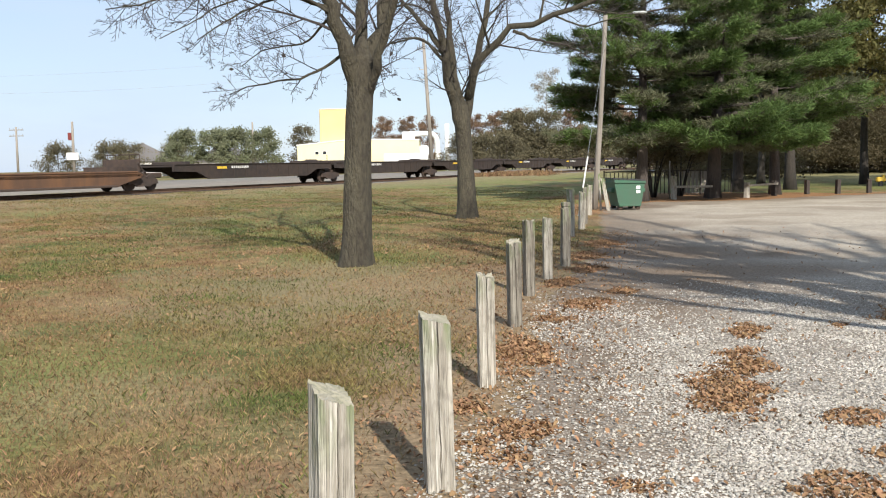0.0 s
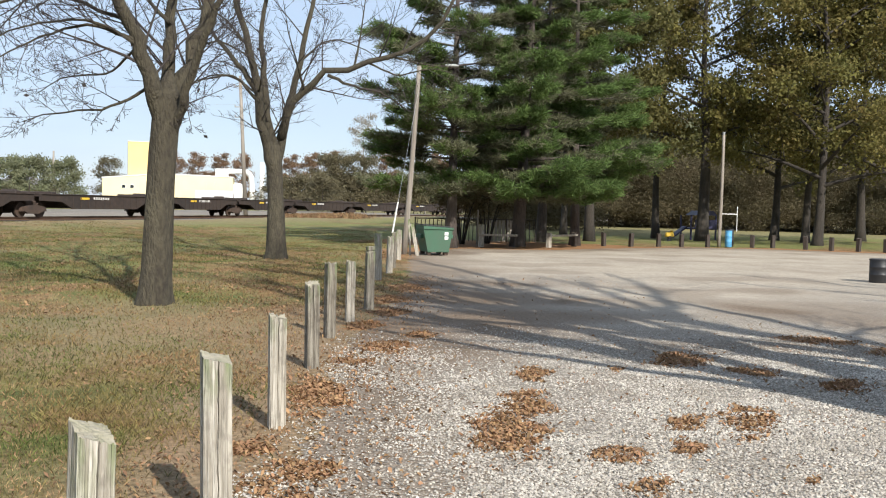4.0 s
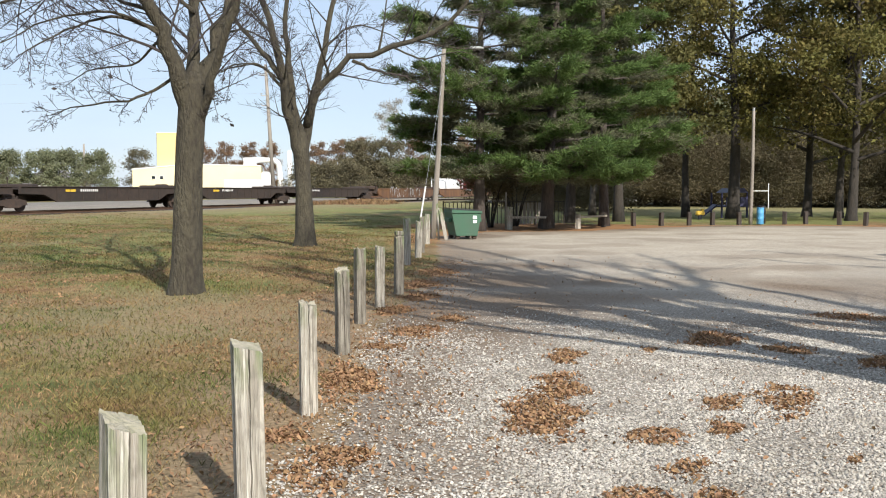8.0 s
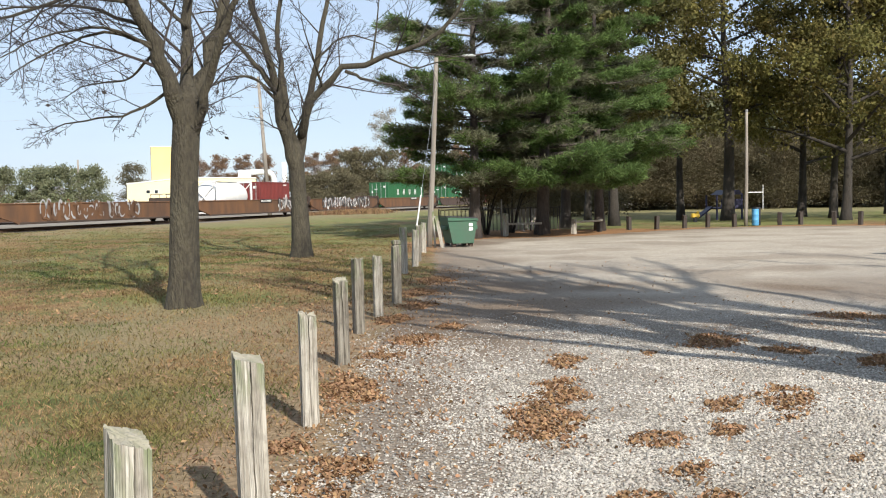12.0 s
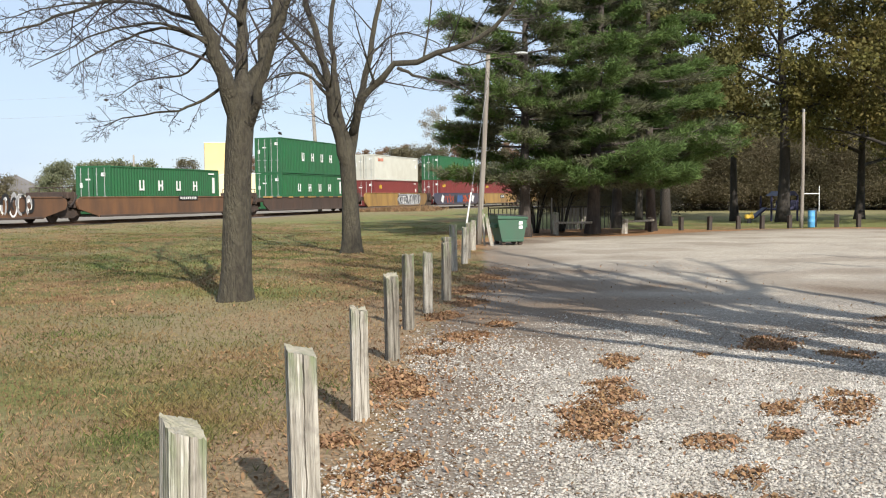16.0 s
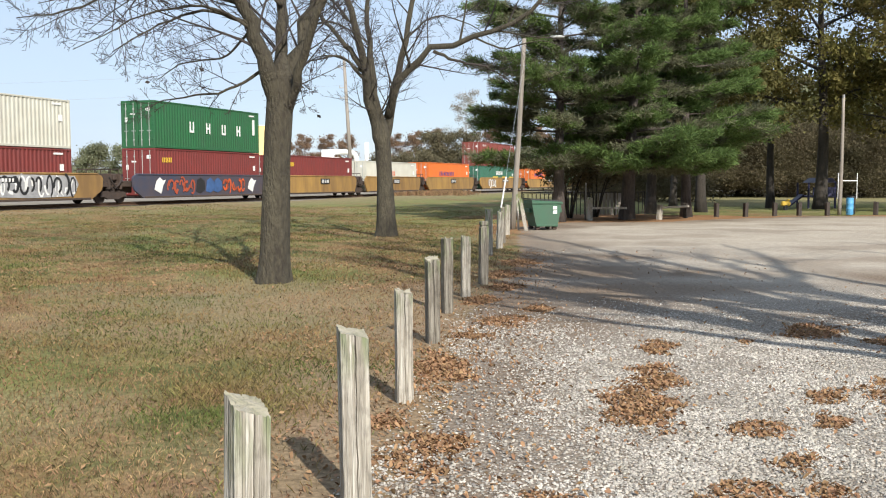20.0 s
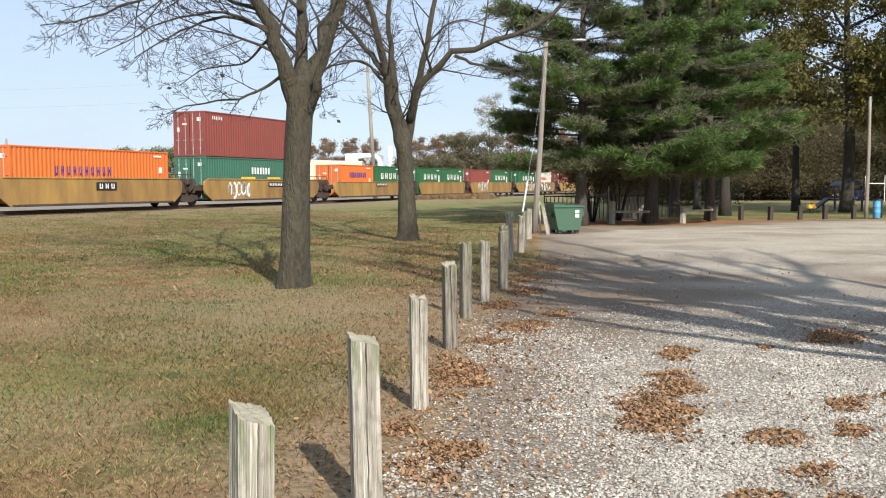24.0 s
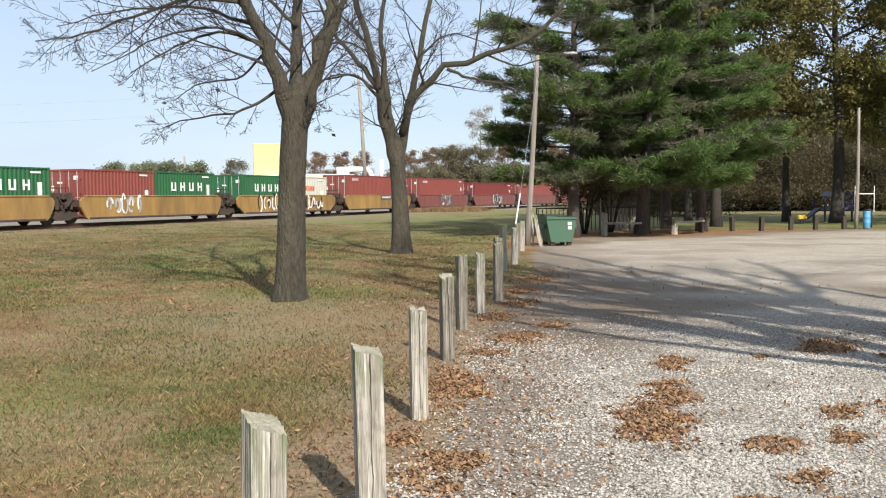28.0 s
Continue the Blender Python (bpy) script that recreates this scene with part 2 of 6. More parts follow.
M = {
    "post": post_material("weathered wood", (0.57, 0.535, 0.465), (0.39, 0.35, 0.285), 0.85),
    "umber_car": material("dark umber car paint", (0.085, 0.052, 0.038), 0.7, 0, 0.2, 1.5, 0.2, 20, (0.05, 0.036, 0.03), (1, 1, 0.35)),
    "oak_bark": material("dark oak bark", (0.060, 0.050, 0.040), 0.95, 0, 0.2, 8, 0.8, 18, (0.028, 0.024, 0.02), (3, 3, 0.6), dist=0.05),
    "far_olive": leaf_material("far dull olive leaves", (0.175, 0.150, 0.085), (0.13, 0.115, 0.07), 0.25, 0.35),
    "galvanised": material("dull galvanised bars", (0.42, 0.44, 0.42), 0.6, 0.3, 0.1, 5, 0.1, 30),
    "post_end": material("weathered end grain with moss", (0.40, 0.36, 0.29), 0.95, 0, 0.2, 14, 0.8, 60, (0.16, 0.165, 0.085)),
    "old_post": material("dark creosoted wood", (0.080, 0.062, 0.048), 0.9, 0, 0.2, 6, 0.5, 40, (0.040, 0.032, 0.027), (3, 3, 0.3)),
    "pole": material("grey utility pole wood", (0.33, 0.295, 0.25), 0.9, 0, 0.2, 6, 0.6, 30, (0.19, 0.165, 0.135), (4, 4, 0.12), gain=2.4),
    "bark": material("grey furrowed bark", (0.084, 0.073, 0.048), 0.95, 0, 0.2, 10, 1.0, 16, (0.038, 0.031, 0.022), (2.0, 2.0, 0.7), dist=0.06, gain=2.0),
    "twig": material("grey brown twigs", (0.055, 0.044, 0.040), 0.9, 0, 0.2, 5, 0.2, 30, (0.036, 0.029, 0.027)),
    "pine_bark": material("dark pine bark", (0.11, 0.09, 0.075), 0.95, 0, 0.2, 8, 0.8, 18, (0.05, 0.04, 0.035), (3, 3, 0.6), dist=0.05),
    "needle": leaf_material("pine needles", (0.125, 0.185, 0.050), (0.092, 0.145, 0.044), 0.4, 0.35),
    "needle_dull": leaf_material("dull inner pine needles", (0.165, 0.170, 0.095), (0.125, 0.125, 0.075), 0.35, 0.35),
    "oak_leaf": leaf_material("olive and tan oak leaves", (0.145, 0.132, 0.045), (0.105, 0.104, 0.037), 0.35, 0.4),
    "oak_leaf_b": leaf_material("green yellow oak leaves", (0.150, 0.150, 0.043), (0.175, 0.130, 0.043), 0.35, 0.4),
    "bush_leaf": leaf_material("green bush leaves", (0.21, 0.235, 0.125), (0.18, 0.175, 0.115), 0.25, 0.35),
    "russet": leaf_material("russet autumn leaves", (0.27, 0.165, 0.10), (0.22, 0.155, 0.105), 0.3, 0.35),
    "pale_twig": material("pale grey twigs", (0.26, 0.225, 0.185), 0.9, 0, 0.2, 5, 0.2, 30),
    "pale_tree": leaf_material("pale dry leaves", (0.32, 0.27, 0.19), (0.25, 0.22, 0.16), 0.3, 0.3),
    "wood_edge": leaf_material("dark woods leaves", (0.135, 0.120, 0.064), (0.138, 0.106, 0.062), 0.12, 0.45),
    "litter": leaf_material("dry brown fallen leaves", (0.325, 0.195, 0.104), (0.24, 0.14, 0.073), 0.38, 0.15),
    "stone": material("pale crushed limestone", (0.46, 0.425, 0.37), 0.9, 0, 0.12, 1.6, 0.3, 60, (0.32, 0.288, 0.242), per=0.45, gain=3.0),
    "blade": leaf_material("grass blades", (0.108, 0.132, 0.037), (0.27, 0.168, 0.080), 0.68, 0.3, 0.7, 3.0),
    "dry_blade": leaf_material("dry grass blades", (0.32, 0.215, 0.115), (0.19, 0.103, 0.052), 0.68, 0.3, 0.8, 3.0),
    "ballast": material("grey track ballast", (0.27, 0.245, 0.215), 0.95, 0, 0.2, 12, 0.8, 25, (0.15, 0.135, 0.115)),
    "tie": material("creosoted railway tie", (0.09, 0.075, 0.065), 0.9, 0, 0.2, 6, 0.4, 30),
    "rail": material("rusty rail steel", (0.20, 0.12, 0.08), 0.5, 0.6, 0.2, 8, 0.2, 40),
    "black_steel": material("sooty black steel", (0.026, 0.022, 0.021), 0.75, 0.1, 0.25, 3, 0.3, 25, (0.055, 0.038, 0.030)),
    "truck_steel": material("rusty brown truck steel", (0.045, 0.034, 0.029), 0.85, 0.1, 0.25, 4, 0.3, 25, (0.085, 0.055, 0.04)),
    "brown_car": material("rusty brown car paint", (0.175, 0.085, 0.039), 0.75, 0, 0.2, 1.6, 0.2, 20, (0.095, 0.053, 0.033), (1, 1, 0.35), gain=2.2),
    "yellow_car": material("weathered yellow car paint", (0.395, 0.235, 0.068), 0.65, 0, 0.2, 1.4, 0.2, 20, (0.20, 0.118, 0.047), (1, 1, 0.3), gain=2.2),
    "maroon_car": material("maroon car paint", (0.23, 0.075, 0.06), 0.6, 0, 0.2, 1.2, 0.2, 20, (0.15, 0.055, 0.05)),
    "blue_car": material("slate blue painted car side", (0.045, 0.056, 0.095), 0.6, 0, 0.2, 1.4, 0.2, 20, (0.085, 0.062, 0.062)),
    "spray_red": material("red spray paint", (0.42, 0.085, 0.04), 0.6, 0, 0.15, 3, 0.05, 20),
    "spray_blue": material("light blue spray paint", (0.06, 0.14, 0.34), 0.6, 0, 0.2, 3, 0.05, 20),
    "post_dark": post_material("dark weathered wood", (0.36, 0.335, 0.28), (0.20, 0.175, 0.14), 0.7),
    "yard": material("trodden grey yard stone", (0.25, 0.22, 0.18), 0.95, 0, 0.2, 3, 0.8, 25, (0.15, 0.13, 0.105)),
    "box_green": material("green container paint", (0.020, 0.118, 0.042), 0.5, 0, 0.15, 1.5, 0.1, 12, (0.028, 0.095, 0.042)),
    "box_red": material("oxide red container paint", (0.185, 0.032, 0.028), 0.55, 0, 0.15, 1.5, 0.1, 12, (0.14, 0.031, 0.028)),
    "box_brick": material("brick red container paint", (0.235, 0.056, 0.042), 0.55, 0, 0.15, 1.5, 0.1, 12, (0.185, 0.052, 0.042)),
    "box_white": material("off-white container paint", (0.56, 0.555, 0.48), 0.5, 0, 0.1, 1.2, 0.1, 12, (0.46, 0.44, 0.37)),
    "box_orange": material("orange container paint", (0.62, 0.155, 0.03), 0.5, 0, 0.12, 1.5, 0.1, 12, (0.58, 0.14, 0.035)),
    "box_teal": material("teal green container paint", (0.038, 0.145, 0.095), 0.55, 0, 0.15, 1.5, 0.1, 12, (0.048, 0.115, 0.08)),
    "white": material("white paint", (0.80, 0.79, 0.76), 0.5, 0, 0.06, 3, 0.05, 20),
    "black": material("black paint", (0.025, 0.025, 0.027), 0.5, 0, 0.1, 3, 0.05, 20),
    "blue": material("blue lettering paint", (0.03, 0.05, 0.28), 0.5, 0, 0.1, 3, 0.05, 20),
    "spray_orange": material("orange spray paint", (0.70, 0.12, 0.03), 0.6, 0, 0.1, 3, 0.05, 20),
    "spray_yellow": material("yellow spray paint", (0.75, 0.50, 0.05), 0.6, 0, 0.1, 3, 0.05, 20),
    "spray_grey": material("grey spray paint", (0.45, 0.45, 0.46), 0.6, 0, 0.2, 3, 0.05, 20),
    "chrome": material("galvanised steel", (0.55, 0.55, 0.54), 0.45, 0.7, 0.1, 5, 0.1, 30),
    "cream": material("cream yellow metal siding", (0.80, 0.71, 0.44), 0.6, 0, 0.05, 0.4, 0.05, 10),
    "amber": material("amber yellow siding", (0.78, 0.58, 0.25), 0.6, 0, 0.06, 0.4, 0.05, 10),
    "dumpster": material("dark green dumpster paint", (0.030, 0.115, 0.062), 0.6, 0, 0.2, 2.5, 0.2, 20, (0.05, 0.095, 0.06)),
    "dark_plastic": material("black plastic lid", (0.03, 0.03, 0.032), 0.6, 0, 0.1, 4, 0.1, 20),
    "blue_can": material("light blue plastic drum", (0.10, 0.36, 0.62), 0.5, 0, 0.1, 4, 0.1, 20),
    "play_blue": material("dark blue play equipment", (0.030, 0.028, 0.075), 0.5, 0, 0.1, 4, 0.1, 20),
    "play_yellow": material("yellow plastic", (0.55, 0.36, 0.045), 0.5, 0, 0.1, 4, 0.1, 20),
    "glass": material("dark window glass", (0.03, 0.035, 0.04), 0.1, 0, 0.1, 4, 0, 20),
    "house_wall": material("pale house siding", (0.62, 0.60, 0.56), 0.8, 0, 0.1, 2, 0.1, 20),
    "roof": material("grey shingle roof", (0.20, 0.19, 0.19), 0.9, 0, 0.1, 2, 0.1, 20),
}


# ---- building helpers ----
class Shape:
    """Gathers vertices and faces of one mesh."""

    def __init__(self):
        self.v, self.f, self.smooth = [], [], False

    def add(self, v, f):
        n = len(self.v)
        self.v.extend(v)
        self.f.extend([tuple(i + n for i in q) for q in f])
        return self

    def box(self, c, s, b=0.0):
        """A box of centre c and size s, its edges cut by b."""
        h = [x / 2 for x in s]
        b = min(b, *(x * 0.45 for x in h)) if b else 0
        if not b:
            v = [(c[0] + i * h[0], c[1] + j * h[1], c[2] + k * h[2]) for i in (-1, 1) for j in (-1, 1) for k in (-1, 1)]
            return self.add(v, [(0, 1, 3, 2), (4, 6, 7, 5), (0, 4, 5, 1), (2, 3, 7, 6), (0, 2, 6, 4), (1, 5, 7, 3)])
        v, at = [], {}
        for i in (-1, 1):
            for j in (-1, 1):
                for k in (-1, 1):
                    for a in range(3):
                        p = [i * (h[0] - (b if a != 0 else 0)), j * (h[1] - (b if a != 1 else 0)), k * (h[2] - (b if a != 2 else 0))]
                        at[i, j, k, a] = len(v)
                        v.append((c[0] + p[0], c[1] + p[1], c[2] + p[2]))
        f = []
        for a in range(3):
            o = [x for x in range(3) if x != a]
            for s1 in (-1, 1):
                ring = []
                for u, w in ((-1, -1), (1, -1), (1, 1), (-1, 1)):
                    k = [0, 0, 0]
                    k[a], k[o[0]], k[o[1]] = s1, u, w
                    ring.append(at[(*k, a)])
                f.append(tuple(ring))
        for a in range(3):
            o = [x for x in range(3) if x != a]
            for u in (-1, 1):
                for w in (-1, 1):
                    k0, k1 = [0, 0, 0], [0, 0, 0]
                    k0[a], k0[o[0]], k0[o[1]] = -1, u, w
                    k1[a], k1[o[0]], k1[o[1]] = 1, u, w
                    f.append((at[(*k0, o[0])], at[(*k1, o[0])], at[(*k1, o[1])], at[(*k0, o[1])]))
        for i in (-1, 1):
            for j in (-1, 1):
                for k in (-1, 1):
                    f.append(tuple(at[i, j, k, a] for a in range(3)))
        return self.add(v, f)

    def tube(self, pts, radii, n=8, cap=True):
        """A round limb through pts with the given radii."""
        pts = [Vector(p) for p in pts]
        v, f = [], []
        up = Vector((0.3, 0.9, 0.1))
        for i, p in enumerate(pts):
            d = (pts[min(i + 1, len(pts) - 1)] - pts[max(i - 1, 0)]).normalized()
            a = d.cross(up)
            if a.length < 1e-3:
                a = d.cross(Vector((1, 0, 0)))
            a.normalize()
            b = d.cross(a)
            for k in range(n):
                w = 2 * math.pi * k / n
                v.append(tuple(p + float(radii[i]) * (math.cos(w) * a + math.sin(w) * b)))
        for i in range(len(pts) - 1):
            for k in range(n):
                q = (k + 1) % n
                f.append((i * n + k, i * n + q, (i + 1) * n + q, (i + 1) * n + k))
        if cap:
            f.append(tuple(range(n)))
            f.append(tuple((len(pts) - 1) * n + k for k in reversed(range(n))))
        return self.add(v, f)

    def prism(self, outline, y0, y1):
        """An outline in x and z drawn out from y0 to y1."""
        n = len(outline)
        v = [(x, y0, z) for x, z in outline] + [(x, y1, z) for x, z in outline]
        f = [tuple(reversed(range(n))), tuple(range(n, 2 * n))]
        f += [(k, (k + 1) % n, n + (k + 1) % n, n + k) for k in range(n)]
        return self.add(v, f)

    def mesh(self, name, mat, smooth=False, fix=True):
        me = bpy.data.meshes.new(name)
        me.from_pydata(self.v, [], self.f)
        me.materials.append(mat)
        if fix:
            bm = bmesh.new()
            bm.from_mesh(me)
            bmesh.ops.recalc_face_normals(bm, faces=bm.faces)
            bm.to_mesh(me)
            bm.free()
        if smooth:
            me.polygons.foreach_set("use_smooth", [True] * len(me.polygons))
        return me


def part(name, shape, mat, parent=None, label="", smooth=False, at=None, fix=True):
    """One mesh object; under a parent it is that thing's part."""
    me = shape.mesh(name, mat, smooth, fix) if isinstance(shape, Shape) else shape
    ob = new(name, me)
    if parent is not None:
        ob.parent = parent
    if at is not None:
        ob.matrix_basis = at
    if label:
        ob["label"] = label
    return ob


def thing(name, label, category, m=None, group="", kind=""):
    ob = new(name)
    ob.empty_display_size = 0.2
    if m is not None:
        ob.matrix_basis = m
    return tagged(ob, label, category, group, kind)


def bulk(name, v, f, mat, smooth=False):
    """A large mesh from arrays of vertices and of faces with equal corners."""
    v, f = np.asarray(v, dtype=np.float32), np.asarray(f, dtype=np.int32)
    me = bpy.data.meshes.new(name)
    me.vertices.add(len(v))
    me.vertices.foreach_set("co", v.ravel())
    k = f.shape[1]
    me.loops.add(f.size)
    me.loops.foreach_set("vertex_index", f.ravel())
    me.polygons.add(len(f))
    me.polygons.foreach_set("loop_start", np.arange(0, f.size, k, dtype=np.int32))
    if smooth:
        me.polygons.foreach_set("use_smooth", np.ones(len(f), dtype=bool))
    me.materials.append(mat)
    me.update(calc_edges=True)
    me.validate()
    return me


def bend(points, n):
    """A smooth path of n steps through a few points."""
    p = [Vector(q) for q in points]
    p = [p[0] * 2 - p[1]] + p + [p[-1] * 2 - p[-2]]
    out = []
    segs = len(p) - 3
    for i in range(n + 1):
        u = i / n * segs
        k = min(int(u), segs - 1)
        t = u - k
        a, b, c, d = p[k:k + 4]
        out.append(0.5 * ((2 * b) + (c - a) * t + (2 * a - 5 * b + 4 * c - d) * t * t + (3 * b - a - 3 * c + d) * t ** 3))
    return out

# ---- plan: the track's line, the lot's edge, the lie of the land ----
def heading(s):
    return radians(25 + 0.12 * min(max(s - 40, 0), 220))


STEP = 1.0
LINE_S = np.arange(-460, 801, STEP)
LINE = np.zeros((len(LINE_S), 2))
zero = int(round(460 / STEP))
LINE[zero] = (-15.8, 55.5)
for i in range(zero + 1, len(LINE_S)):
    a = heading(LINE_S[i - 1] + STEP / 2)
    LINE[i] = LINE[i - 1] + STEP * np.array([math.sin(a), math.cos(a)])
for i in range(zero - 1, -1, -1):
    a = heading(LINE_S[i] + STEP / 2)
    LINE[i] = LINE[i + 1] - STEP * np.array([math.sin(a), math.cos(a)])
RAIL_Z = 0.45


def on_line(s, side=0.0):
    x, y = np.interp(s, LINE_S, LINE[:, 0]), np.interp(s, LINE_S, LINE[:, 1])
    a = heading(s)
    return x + side * math.cos(a), y - side * math.sin(a), a


def line_distance(x, y):
    """Distance from the track, positive on the lot's side."""
    best, sign = np.full(x.shape, 1e9), np.ones(x.shape)
    for i in range(160, 900, 6):
        dx, dy = x - LINE[i, 0], y - LINE[i, 1]
        a = heading(LINE_S[i])
        d = np.hypot(dx, dy)
        near = d < best
        best = np.where(near, d, best)
        sign = np.where(near, np.sign(dx * math.cos(a) - dy * math.sin(a)), sign)
    return best * sign


EDGE = [(-2.6, -6), (-0.45, 3), (0.42, 6.9), (1.15, 11.5), (2.2, 15.6), (3.3, 20.4), (4.5, 28), (5.4, 33.5), (8, 37.0), (12, 37.6), (16, 40.2), (20, 41.8), (24, 41.2), (28, 38.0), (34, 33), (70, 14)]


def lot_depth(x, y):
    """How far inside the gravel lot a place lies (outside: minus)."""
    best, sign = np.full(x.shape, 1e9), np.ones(x.shape)
    for (x0, y0), (x1, y1) in zip(EDGE, EDGE[1:]):
        ux, uy = x1 - x0, y1 - y0
        L = math.hypot(ux, uy)
        t = np.clip(((x - x0) * ux + (y - y0) * uy) / L ** 2, 0, 1)
        dx, dy = x - x0 - t * ux, y - y0 - t * uy
        d = np.hypot(dx, dy)
        near = d < best - 1e-9
        best = np.where(near, d, best)
        sign = np.where(near, np.sign(dx * uy - dy * ux), sign)
    return best * sign


def wave(x, y, k, seed):
    """Smooth bumps between -1 and 1, about 1/k metres wide."""
    r = np.random.RandomState(seed)
    out = np.zeros(np.shape(x))
    for _ in range(7):
        a, p, q = r.uniform(0, 6.28), r.uniform(0, 6.28), k * r.uniform(0.5, 1.6)
        out = out + np.sin(q * 6.28 * (x * math.cos(a) + y * math.sin(a)) + p)
    return out / 3.2


def smooth_step(a, b, x):
    t = np.clip((x - a) / (b - a), 0, 1)
    return t * t * (3 - 2 * t)


def land(x, y):
    x, y = np.asarray(x, float), np.asarray(y, float)
    d = line_distance(x, y)
    inside = smooth_step(-2.5, 0.5, lot_depth(x, y))
    bank = 0.20 * smooth_step(34, 9, np.abs(d)) * (1 - inside)
    rough = 0.022 * wave(x, y, 0.35, 3) + 0.05 * wave(x, y, 0.06, 4)
    lot = 0.010 * wave(x, y, 0.5, 5)
    berm = 0.13 * smooth_step(3.0, 4.6, d) * smooth_step(12, 6.5, d) * (1 - inside)
    return bank + berm + rough * (1 - inside) + lot * inside


# ---- ground: one sheet to the horizon ----
def ground_material():
    m = bpy.data.materials.new("grass and gravel ground")
    m.use_nodes = True
    nt = m.node_tree
    N, L = nt.nodes, nt.links
    b = N["Principled BSDF"]
    b.inputs["Roughness"].default_value = 0.95
    b.inputs["Specular IOR Level"].default_value = 0.15
    co = N.new("ShaderNodeTexCoord")

    def tex(scale, detail=4, rough=0.6):
        n = N.new("ShaderNodeTexNoise")
        n.inputs["Scale"].default_value, n.inputs["Detail"].default_value, n.inputs["Roughness"].default_value = scale, detail, rough
        L.new(co.outputs["Object"], n.inputs["Vector"])
        return n.outputs["Fac"]

    def ramp(x, stops):
        n = N.new("ShaderNodeValToRGB")
        e = n.color_ramp.elements
        e[0].position, e[0].color = stops[0][0], (*stops[0][1], 1)
        e[1].position, e[1].color = stops[-1][0], (*stops[-1][1], 1)
        for p, c in stops[1:-1]:
            k = e.new(p)
            k.color = (*c, 1)
        L.new(x, n.inputs[0])
        return n.outputs[0]

    def mix(fac, a, c, mode='MIX'):
        n = N.new("ShaderNodeMix")
        n.data_type, n.blend_type = 'RGBA', mode
        for sock, val in ((n.inputs["Factor"], fac), (n.inputs["A"], a), (n.inputs["B"], c)):
            if isinstance(val, (int, float)):
                sock.default_value = val
            elif isinstance(val, tuple):
                sock.default_value = (*val, 1)
            else:
                L.new(val, sock)
        return n.outputs["Result"]

    def math_node(op, a, c):
        n = N.new("ShaderNodeMath")
        n.operation = op
        for sock, val in zip(n.inputs, (a, c)):
            if isinstance(val, (int, float)):
                sock.default_value = val
            else:
                L.new(val, sock)
        return n.outputs[0]

    def attr(name):
        n = N.new("ShaderNodeAttribute")
        n.attribute_name = name
        return n.outputs["Fac"]

    big = ramp(tex(0.55, 5, 0.65), [(0.36, (0.085, 0.112, 0.034)), (0.45, (0.145, 0.140, 0.052)), (0.52, (0.225, 0.165, 0.078)), (0.59, (0.195, 0.112, 0.055)), (0.68, (0.30, 0.225, 0.12))])
    fine = ramp(tex(22, 6, 0.7), [(0.3, (0.45, 0.45, 0.45)), (0.7, (1.45, 1.45, 1.45))])
    mid = ramp(tex(2.6, 5, 0.7), [(0.32, (0.62, 0.66, 0.62)), (0.68, (1.35, 1.30, 1.25))])
    big = mix(1.0, big, mid, 'MULTIPLY')
    grass = mix(1.0, big, fine, 'MULTIPLY')
    green = mix(1.0, ramp(tex(0.9, 4), [(0.3, (0.135, 0.152, 0.05)), (0.7, (0.215, 0.205, 0.075))]), fine, 'MULTIPLY')
    grass = mix(attr("lush"), grass, green)
    dry = mix(1.0, (0.255, 0.20, 0.115), fine, 'MULTIPLY')
    grass = mix(attr("dry"), grass, dry)
    soil = mix(1.0, (0.26, 0.185, 0.115), fine, 'MULTIPLY')
    grass = mix(attr("soil"), grass, soil)
    vor = N.new("ShaderNodeTexVoronoi")
    vor.inputs["Scale"].default_value = 40
    L.new(co.outputs["Object"], vor.inputs["Vector"])
    sep = N.new("ShaderNodeSeparateColor")
    L.new(vor.outputs["Color"], sep.inputs[0])
    stones = ramp(sep.outputs[0], [(0.0, (0.29, 0.263, 0.222)), (0.35, (0.43, 0.395, 0.345)), (1.0, (0.56, 0.52, 0.455))])
    # shade between the stones, painted into their colour
    gaps = ramp(vor.outputs["Distance"], [(0.25, (1, 1, 1)), (0.62, (0.55, 0.51, 0.47))])
    stones = mix(1.0, stones, gaps, 'MULTIPLY')
    fines = ramp(tex(8, 6, 0.75), [(0.3, (0.31, 0.275, 0.225)), (0.7, (0.50, 0.45, 0.375))])
    broad = ramp(tex(0.4, 5, 0.7), [(0.3, (0.80, 0.76, 0.72)), (0.7, (1.18, 1.15, 1.11))])
    fines = mix(1.0, fines, broad, 'MULTIPLY')
    gravel = mix(attr("worn"), stones, fines)
    # brown of the edge soil, also painted where tree shade crosses the lot
    dirt_and_shade = mix(1.0, (0.205, 0.155, 0.112), fine, 'MULTIPLY')
    gravel = mix(attr("dirt_and_shade"), gravel, dirt_and_shade)
    lot = math_node('ADD', attr("lot"), math_node('MULTIPLY', math_node('SUBTRACT', tex(5, 5, 0.7), 0.5), 1.4))
    lot = math_node('GREATER_THAN', lot, 0.5)
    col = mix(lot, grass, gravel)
    leaf = mix(1.0, (0.30, 0.165, 0.08), fine, 'MULTIPLY')
    spots = math_node('ADD', attr("litter"), math_node('MULTIPLY', math_node('SUBTRACT', tex(11, 4, 0.7), 0.5), 1.3))
    spots = math_node('GREATER_THAN', spots, 0.62)
    col = mix(spots, col, leaf)
    L.new(col, b.inputs["Base Color"])
    bp = N.new("ShaderNodeBump")
